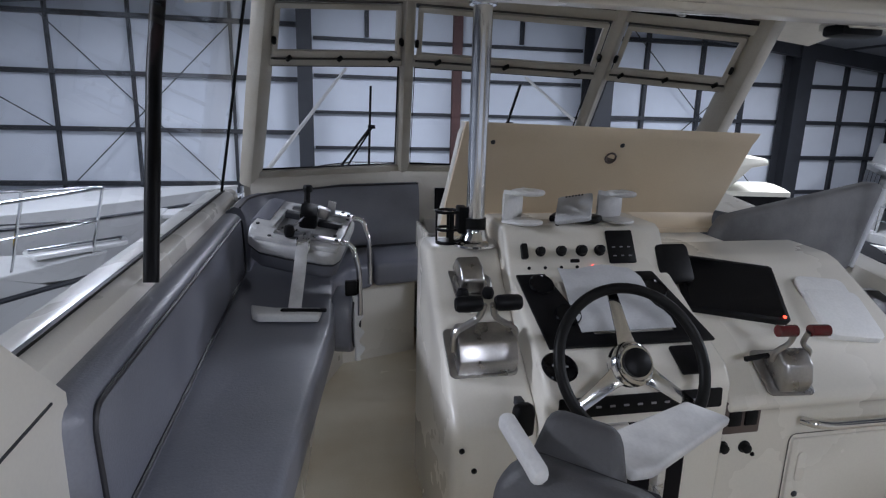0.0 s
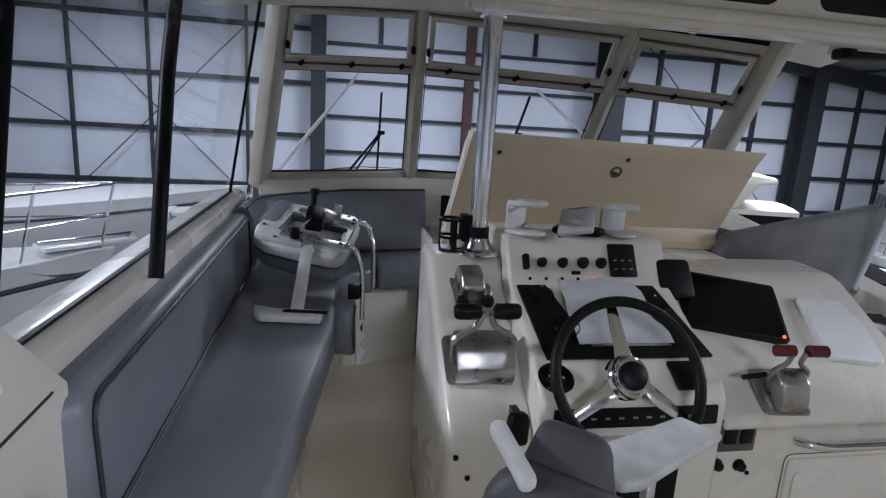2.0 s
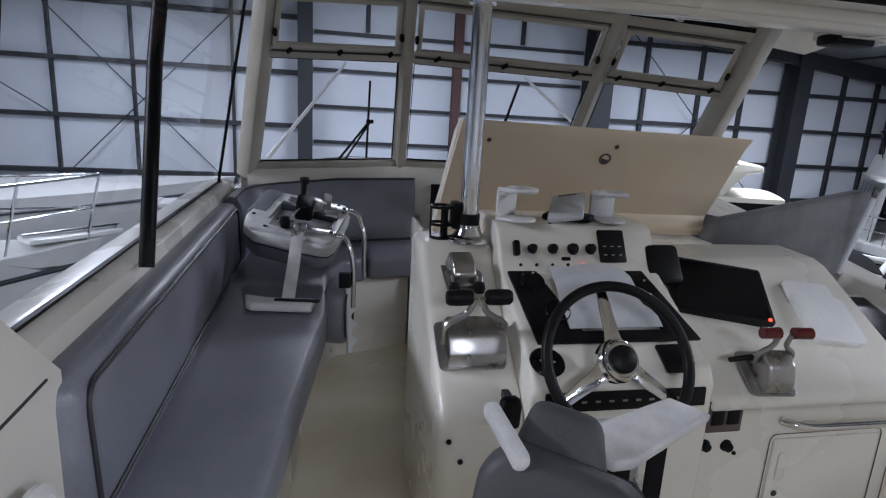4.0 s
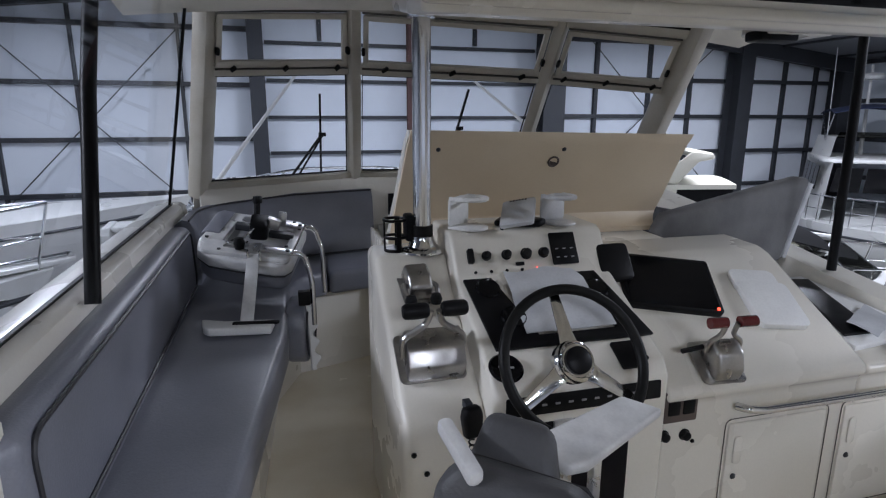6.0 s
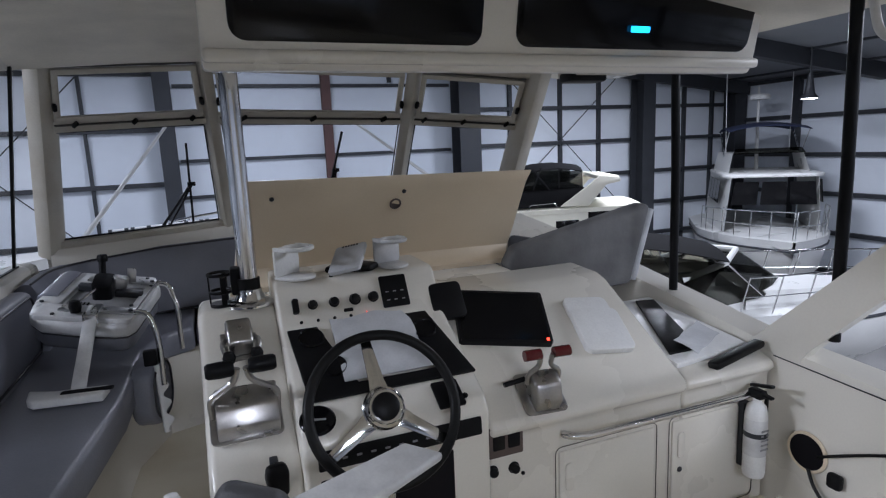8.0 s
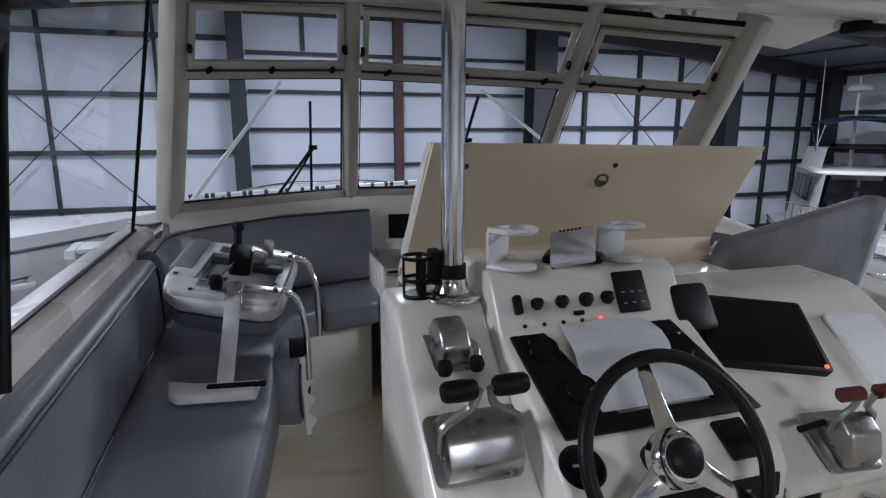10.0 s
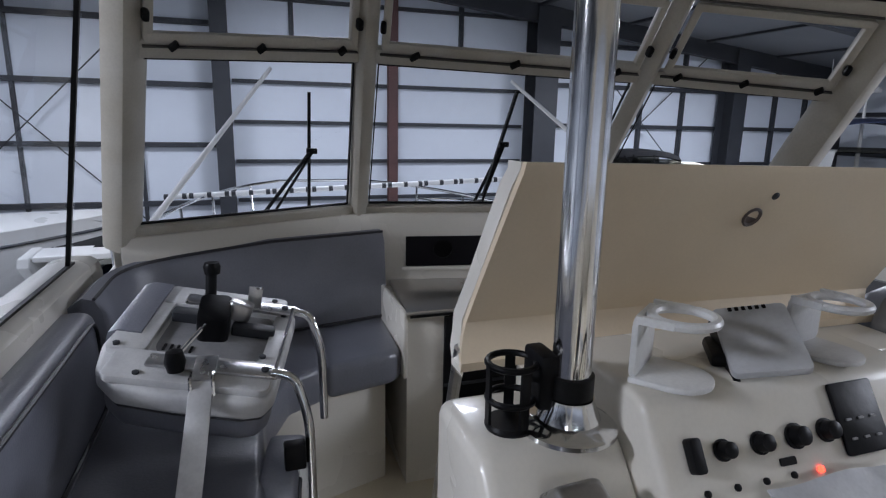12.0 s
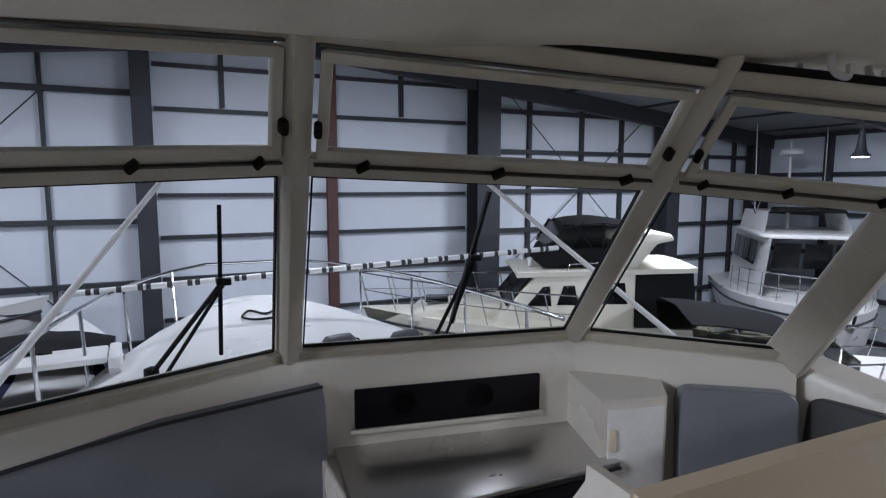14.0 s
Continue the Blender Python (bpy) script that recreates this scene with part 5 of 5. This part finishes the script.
def boat(x, y, heading, length, beam_, deck, style, label, hull=HULL, top=None, topside=None, k=1.0, rails=True):
    """A cabin boat on its keel, bow along local +y; deck is the height of the side deck over the floor."""
    th = thing("motor_boat", label, "boat", "stored boats", (x, y, GROUND))
    th.rotation_euler = (0, 0, radians(heading))
    L, B = length, beam_
    st = []
    for j in range(11):
        t = j / 10
        half = B / 2 * (1 - max(0, (t - 0.35) / 0.65) ** 2.2)
        zs = deck + 0.45 * max(0, t - 0.3) ** 1.5
        yy = -L / 2 + L * t
        keel = 0.35 + (deck - 0.5) * max(0, (t - 0.72) / 0.28) ** 2
        half = max(half, 0.03)
        st.append([Vector((-half, yy + 0.05 * L * max(0, t - .7), zs)), Vector((-half * 0.97, yy, zs - 0.25)), Vector((-half * 0.85, yy, (zs + keel) / 2)), Vector((0, yy, keel)), Vector((half * 0.85, yy, (zs + keel) / 2)), Vector((half * 0.97, yy, zs - 0.25)), Vector((half, yy + 0.05 * L * max(0, t - .7), zs))])
    loft("hull", st, topside or hull, th)
    part("deck", sheet([[s[0] + Vector((0, 0, 0.012)) for s in st], [(s[0] + s[6]) / 2 + Vector((0, 0, 0.012 + 0.05 * (s[6].x - s[0].x))) for s in st], [s[6] + Vector((0, 0, 0.012)) for s in st]], thick=0.008), hull, th)
    part("rub_rail", rod([s[1] + Vector((-0.015, 0, 0.02)) for s in st] + [s[5] + Vector((0.015, 0, 0.02)) for s in st[::-1]], 0.03, 6), GIRT, th)
    for yy in (-L * 0.3, L * 0.1):
        part("keel_block", box(-0.3, yy - 0.3, 0, 0.3, yy + 0.3, 0.42, 0.01), TEAK, th)

    def cabin(nm, y0, y1, w0, w1, z0, z1, rake0, rake1, mat, par=th):
        return loft(nm, [[Vector((-w0 / 2, y0, z0)), Vector((w0 / 2, y0, z0)), Vector((w0 / 2 * 0.9, y0 + rake0, z1)), Vector((-w0 / 2 * 0.9, y0 + rake0, z1)), Vector((-w0 / 2, y0, z0))],
                         [Vector((-w1 / 2, y1, z0)), Vector((w1 / 2, y1, z0)), Vector((w1 / 2 * 0.88, y1 - rake1, z1)), Vector((-w1 / 2 * 0.88, y1 - rake1, z1)), Vector((-w1 / 2, y1, z0))]], mat, par)

    def strip_windows(y0, y1, w, z0, z1, n, par, face=None, rake=0.0, w1=None):
        """Side windows, and three front lights if face is given."""
        for s in (-1, 1):
            for k in range(n):
                a, c = y0 + (y1 - y0) * (k + 0.06) / n, y0 + (y1 - y0) * (k + 0.94) / n
                rows = [[(s * w / 2, a, z0), (s * w / 2, c, z0)], [(s * w / 2 * 0.95, a, z1), (s * w / 2 * 0.95, c - rake * 0.4, z1)]]
                part("window", sheet(rows, thick=0.02), BLACK_G, par)
        if face is not None:
            w1 = w1 or w
            for k in range(3):
                a, c = -w1 / 2 + w1 * (k + 0.06) / 3, -w1 / 2 + w1 * (k + 0.94) / 3
                part("windscreen", sheet([[(a, face, z0), (c, face, z0)], [(a * 0.92, face - rake, z1), (c * 0.92, face - rake, z1)]], thick=0.02), BLACK_G, par)

    def rail(y0, y1, h, n):
        pts = []
        for j in range(n + 1):
            t = (y0 + (y1 - y0) * j / n + L / 2) / L
            half = max(0.03, B / 2 * (1 - max(0, (t - 0.35) / 0.65) ** 2.2)) * 0.94
            pts.append(Vector((half, y0 + (y1 - y0) * j / n, deck + 0.45 * max(0, t - 0.3) ** 1.5)))
        for s in (-1, 1):
            p2 = [Vector((s * p.x, p.y, p.z)) for p in pts]
            part("guard_rail", rod([p + Vector((0, 0.16, h)) for p in p2], 0.016, 6), CHROME, th)
            part("guard_rail", rod([p + Vector((0, 0.08, h * 0.5)) for p in p2], 0.010, 6), CHROME, th)
            for p in p2[::1]:
                part("stanchion", rod([p, p + Vector((0, 0.16, h))], 0.013, 6), CHROME, th)

    if rails:
        rail(-L * 0.05, L * 0.5, 0.70, 7)
    if style in ("flybridge", "trawler"):
        up = 1.25 if style == "flybridge" else 1.6
        c = cabin("cabin", -L * 0.28, L * 0.16, B * 0.78, B * 0.68, deck, deck + up, 0.05, 0.45 if style == "flybridge" else -0.1, hull)
        strip_windows(-L * 0.25, L * 0.10, B * 0.745, deck + up * (0.36 if style == "flybridge" else 0.55), deck + up * (0.88 if style == "flybridge" else 0.93), 4, c, L * 0.16 - (0.16 if style == "flybridge" else -0.06), 0.2 if style == "flybridge" else -0.05, B * 0.62)
        part("roof", prism(rounded(B * 0.72, L * 0.46, 0.3), 0.09, Matrix.Translation((0, -L * 0.07, deck + up)), 0.03), hull, th)
        low = top is CANVAS_B
        fh, bh = (0.16, 0.62) if low else (0.52, 0.85)
        f = cabin("flybridge", -L * 0.26, L * 0.06, B * 0.66, B * 0.58, deck + up + 0.09, deck + up + 0.09 + fh, 0.0, 0.25, hull)
        cz = deck + up + 0.09 + fh
        part("wind_deflector", sheet([[(-B * .26, L * .045, cz - .02), (B * .26, L * .045, cz - .02)], [(-B * .24, L * .03, cz + .12), (B * .24, L * .03, cz + .12)]], thick=0.01), SMOKE, f)
        if top is not None:
            t_ = part("bimini_top", sheet([[(B * 0.3 * (2 * i / 8 - 1), -L * 0.26 + L * 0.30 * j / 4, cz + bh - 0.14 * (2 * i / 8 - 1) ** 2 - 0.10 * (j / 2 - 1) ** 2) for i in range(9)] for j in range(5)], thick=0.02), top, th, "canvas bimini top")
            for s in (-1, 1):
                for yy in (-L * 0.24, L * 0.03):
                    part("bimini_bow", rod([(s * B * 0.29, -L * 0.1, cz - 0.1), (s * B * 0.29, yy, cz + bh - 0.22)], 0.016, 6), CHROME, t_)
            if low:
                for s in (-1, 1):
                    part("side_curtain", sheet([[(s * B * .29, -L * .25, cz + bh - .2), (s * B * .29, L * .03, cz + bh - .2)], [(s * B * .31, -L * .25, cz), (s * B * .30, L * .06, cz)]], thick=0.01), SMOKE, t_)
                part("side_curtain", sheet([[(-B * .29, L * .03, cz + bh - .2), (B * .29, L * .03, cz + bh - .2)], [(-B * .29, L * .06, cz), (B * .29, L * .06, cz)]], thick=0.01), SMOKE, t_)
                for s in (-1, 1):
                    part("arch_fin", prism([(-L * .20, 0), (-L * .30, 0), (-L * .37, bh * .7), (-L * .36, bh * .85), (-L * .28, bh * .85), (-L * .30, bh * .65)], 0.08, Matrix(((0, 0, 1, s * B * .33 - 0.04), (1, 0, 0, 0), (0, 1, 0, cz - 0.05), (0, 0, 0, 1))), 0.02), hull, f)
                part("aft_curtain", box(-B * .36, -L * .42, deck + 0.05, B * .36, -L * .281, deck + up, 0.03), top, th, "black canvas aft enclosure")
        if style == "trawler":
            m_ = part("mast", rod([(0, -L * 0.2, deck + up), (0, -L * 0.22, cz + 1.9)], 0.06, 8, taper=0.5), hull, th)
            part("radar", lathe([(0.0, 0), (0.28, 0.02), (0.30, 0.1), (0.25, 0.17), (0, 0.2)], 20, Matrix.Translation((0, -L * 0.20, cz + 1.5))), WHITE, m_)
            for s in (-1, 1):
                part("antenna", rod([(s * B * 0.25, -L * 0.2, cz), (s * B * 0.26, -L * 0.22, cz + 2.4)], 0.012, 6), WHITE, th)
    elif style == "cruiser":
        # side windows, raked screen, brow, flybridge with a clear canvas enclosure, arch and aft camper
        w = 0.95
        body = [[(y, z) for y, z in ((-1.35, deck), (1.40, deck), (1.0, deck + 0.45), (0.5, deck + 1.05), (-1.35, deck + 1.18))]][0]
        across = Matrix(((0, 0, 1, -w), (1, 0, 0, 0), (0, 1, 0, 0), (0, 0, 0, 1)))
        c = part("cabin", prism(body, 2 * w, across, 0.05, seg=3), hull, th)
        for s in (-1, 1):
            for win in (((-1.20, 0.52), (-0.66, 0.52), (-0.66, 0.90), (-1.14, 0.92)), ((-0.30, 0.50), (0.10, 0.50), (-0.02, 0.86), (-0.22, 0.87)), ((0.2, 0.48), (0.66, 0.48), (0.36, 0.84), (0.24, 0.85))):
                b = prism([(y, deck + z) for y, z in win], 0.02, Matrix(((0, 0, 1, s * w - 0.010 + s * 0.006), (1, 0, 0, 0), (0, 1, 0, 0), (0, 0, 0, 1))), 0.004)
                part("window", b, BLACK_G, c)
        for k_ in range(3):
            a_, e_ = -w * 0.94 + 0.60 * k_, -w * 0.94 + 0.60 * k_ + 0.57
            part("windscreen", sheet([[(a_, 1.025, deck + 0.47), (e_, 1.025, deck + 0.47)], [(a_, 0.585, deck + 1.0), (e_, 0.585, deck + 1.0)]], thick=0.02), BLACK_G, c)
        part("trunk", prism([(1.2, deck), (2.9, deck + 0.10), (2.7, deck + 0.30), (1.6, deck + 0.44), (1.08, deck + 0.46)], 1.2, Matrix(((0, 0, 1, -0.6), (1, 0, 0, 0), (0, 1, 0, 0), (0, 0, 0, 1))), 0.05), hull, th)
        part("deck_hatch", box(-0.25, 2.1, deck + 0.40, 0.25, 2.55, deck + 0.47, 0.02), BLACK_G, th)
        roof = [[(x_ * 1.06, y_, deck + 1.10 + 0.10 * (0.95 - y_) / 3.4 + 0.05 * (1 - (x_ / w) ** 2)) for x_ in (-w, -w * 0.6, 0, w * 0.6, w)] for y_ in (-2.45, -1.3, -0.3, 0.45, 0.85)]
        part("roof", sheet(roof, thick=0.09), hull, th)
        for s in (-1, 1):
            part("roof_rail", rod(bend([(s * 0.9, -0.1, deck + 1.15), (s * 0.9, -0.13, deck + 1.25), (s * 0.9, -0.65, deck + 1.28), (s * 0.9, -0.70, deck + 1.2)], 0.04), 0.014, 6), CHROME, th)
            part("roof_lamp", lathe([(0.03, 0), (0.03, 0.09), (0.05, 0.11), (0.05, 0.17), (0, 0.18)], 10, Matrix.Translation((s * 0.5, 0.55, deck + 1.16))), WHITE, th)
        z0 = deck + 1.18
        fly = part("flybridge", prism([(-1.30, z0), (0.38, z0), (0.22, z0 + 0.34), (-1.30, z0 + 0.42)], 1.64, Matrix(((0, 0, 1, -0.82), (1, 0, 0, 0), (0, 1, 0, 0), (0, 0, 0, 1))), 0.05), top, th, "black canvas skirt round the flybridge")
        zt = z0 + 0.92
        canopy = [[(0.80 * (2 * i / 8 - 1), -1.25 + 1.22 * j / 5, zt - 0.10 * abs(2 * i / 8 - 1) ** 3 - 0.07 * (j / 2.5 - 1) ** 2 + 0.01 * math.sin(i * 2 + j)) for i in range(9)] for j in range(6)]
        cn = part("canopy", sheet(canopy, thick=0.02), top, th, "black canvas flybridge canopy")
        part("clear_curtain", sheet([[(-0.78, 0.22, z0 + 0.36), (0.78, 0.22, z0 + 0.36)], [(-0.76, -0.04, zt - 0.12), (0.76, -0.04, zt - 0.12)]], thick=0.006), SMOKE, cn)
        for s in (-1, 1):
            part("clear_curtain", sheet([[(s * 0.81, -1.25, z0 + 0.40), (s * 0.80, 0.22, z0 + 0.36)], [(s * 0.78, -1.25, zt - 0.16), (s * 0.77, -0.04, zt - 0.12)]], thick=0.006), SMOKE, cn)
            for p_, q_ in (((0.22, z0 + 0.36), (-0.04, zt - 0.10)), ((-0.20, z0 + 0.38), (-0.38, zt - 0.08)), ((-0.55, z0 + 0.38), (-0.2, zt - 0.1)), ((-0.75, z0 + 0.4), (-0.75, zt - 0.08))):
                part("canopy_bow", rod([(s * 0.815, p_[0], p_[1]), (s * 0.785, q_[0], q_[1])], 0.018, 6), top, cn)
            part("arch_fin", prism([(-0.75, z0 + 0.02), (-1.35, z0 + 0.02), (-1.72, z0 + 0.46), (-2.02, z0 + 0.52), (-1.98, z0 + 0.62), (-1.58, z0 + 0.66), (-1.40, z0 + 0.50)], 0.10, Matrix(((0, 0, 1, s * 0.92 - 0.05), (1, 0, 0, 0), (0, 1, 0, 0), (0, 0, 0, 1))), 0.03), hull, th)
        part("radar_arch", box(-0.92, -1.98, z0 + 0.54, 0.92, -1.60, z0 + 0.64, 0.03), hull, th)
        camper = [(-1.36, deck + 0.05), (-1.36, deck + 1.12), (-2.42, deck + 1.18), (-2.55, deck + 0.05)]
        part("aft_curtain", prism(camper, 1.84, Matrix(((0, 0, 1, -0.92), (1, 0, 0, 0), (0, 1, 0, 0), (0, 0, 0, 1))), 0.04), top, th, "black canvas aft enclosure")
    elif style == "express":
        cabin("coach_roof", -L * 0.02, L * 0.36, B * 0.72, B * 0.34, deck, deck + 0.36 * k, 0.0, 0.5, hull)
        low = [(-B * .42, -L * .16, deck + .05), (-B * .36, L * .02, deck + .30 * k), (0, L * .10, deck + .40 * k), (B * .36, L * .02, deck + .30 * k), (B * .42, -L * .16, deck + .05)]
        high = [(-B * .40, -L * .18, deck + .60 * k), (-B * .33, -L * .07, deck + .85 * k), (0, -L * .01, deck + .92 * k), (B * .33, -L * .07, deck + .85 * k), (B * .40, -L * .18, deck + .60 * k)]
        ws = part("windscreen", sheet([low, high], thick=0.012), SMOKE, th)
        fat = top is not None and topside is None
        part("screen_frame", rod(high, 0.06 if fat else 0.022, 8), hull if fat else CHROME, ws)
        for p_, q_ in zip(low, high):
            part("screen_bar", rod([p_, q_], 0.018, 6), CHROME, ws)
        # shaded cockpit interior: seat and floor carry the shade as near-black colour
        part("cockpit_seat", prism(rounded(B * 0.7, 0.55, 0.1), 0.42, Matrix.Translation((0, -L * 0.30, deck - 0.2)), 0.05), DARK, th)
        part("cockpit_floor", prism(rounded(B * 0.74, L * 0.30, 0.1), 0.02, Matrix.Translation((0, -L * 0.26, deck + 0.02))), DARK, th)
        h = 1.2 * k
        fin = [(-L * .20, 0), (-L * .29, 0), (-L * .345, h * .62), (-L * .40, h * .90), (-L * .39, h), (-L * .30, h), (-L * .275, h * .80), (-L * .245, h * .40)]
        if not fat:
            ar = part("radar_arch", box(-B * .40, -L * .385, deck + h * .93, B * .40, -L * .31, deck + h, 0.02), hull, th)
        for s in () if fat else (-1, 1):
            part("arch_fin", prism(fin, 0.10, Matrix(((0, 0, 1, s * B * .43 - 0.05), (1, 0, 0, 0), (0, 1, 0, deck), (0, 0, 0, 1))), 0.02), hull, ar)
        if top is not None:
            c_ = part("canopy", sheet([[(B * 0.41 * (2 * i / 8 - 1), -L * 0.33 + L * 0.26 * j / 4, deck + h * 1.03 - 0.12 * (2 * i / 8 - 1) ** 2 - 0.22 * k * (j / 4) ** 2 + 0.012 * math.sin(i * 1.7 + j)) for i in range(9)] for j in range(5)], thick=0.02), top, th, "dark canvas canopy")
            for s in (-1, 1):
                part("clear_curtain", sheet([[(s * B * .405, -L * .33, deck + h * .9), (s * B * .405, -L * .08, deck + h * .72)], [(s * B * .43, -L * .30, deck + 0.05), (s * B * .42, -L * .16, deck + 0.1)]], thick=0.006), SMOKE, c_)
                part("canopy_bow", rod([(s * B * .41, -L * .14, deck + .06), (s * B * .40, -L * .24, deck + h * .9)], 0.014, 6), CHROME, c_)
    return th


boat(-6.45, 5.15, -66, 9.0, 3.2, 2.88, "express", "white motor boat with tall stainless bow rails")
boat(-1.25, 10.2, 4, 6.0, 1.9, 2.55, "express", "small boat with a dark hull and dark canvas canopy", HULL, CANVAS_B, topside=NAVY, k=0.72, rails=False)
boat(7.04, 11.73, 65.75, 7.4, 2.7, 2.2, "cruiser", "cream flybridge cruiser with black canvas enclosure", HULL_Y, CANVAS_B)
boat(15.0, 12.0, 140, 7.0, 3.4, 2.0, "trawler", "white trawler yacht with a navy bimini top", HULL, NAVY)
boat(9.7, 8.1, 240, 7.0, 2.5, 1.6, "express", "white express cruiser with a black canvas canopy", HULL, CANVAS_B, k=1.1)
boat(-6.2, 12.2, -75, 9.0, 3.6, 2.82, "open", "low white motor boat beside the shed wall", rails=False)


def bow_gear():
    o = Vector((-3.5, 6.75, 0.05))
    th = thing("mooring_rope", "coiled yellow mooring rope on a white bow deck", "rope", at=o)
    for n in range(4):
        part("coil", rod([((0.13 - 0.012 * n) * math.cos(a * math.tau / 20), (0.16 - 0.01 * n) * math.sin(a * math.tau / 20), 0.02 + 0.026 * n) for a in range(20)], 0.016, 6, closed=True), YELLOW, th)
    p = thing("bow_pulpit", "white bow pulpit with an anchor roller", "pulpit", at=(-2.45, 7.02, -0.03))
    m = pose(0, 0, 0, 0, 0, -48)
    part("plank", prism([(-0.17, -0.5), (0.17, -0.5), (0.13, 0.35), (0.06, 0.46), (-0.06, 0.46), (-0.13, 0.35)], 0.05, m, 0.015), HULL, p)
    part("anchor_shank", rod([m @ Vector((0, -0.5, 0.07)), m @ Vector((0, 0.44, 0.075))], 0.022, 8), CHROME, p)
    part("roller", rod([m @ Vector((-0.05, 0.42, 0.06)), m @ Vector((0.05, 0.42, 0.06))], 0.035, 10), CHROME, p)


bow_gear()
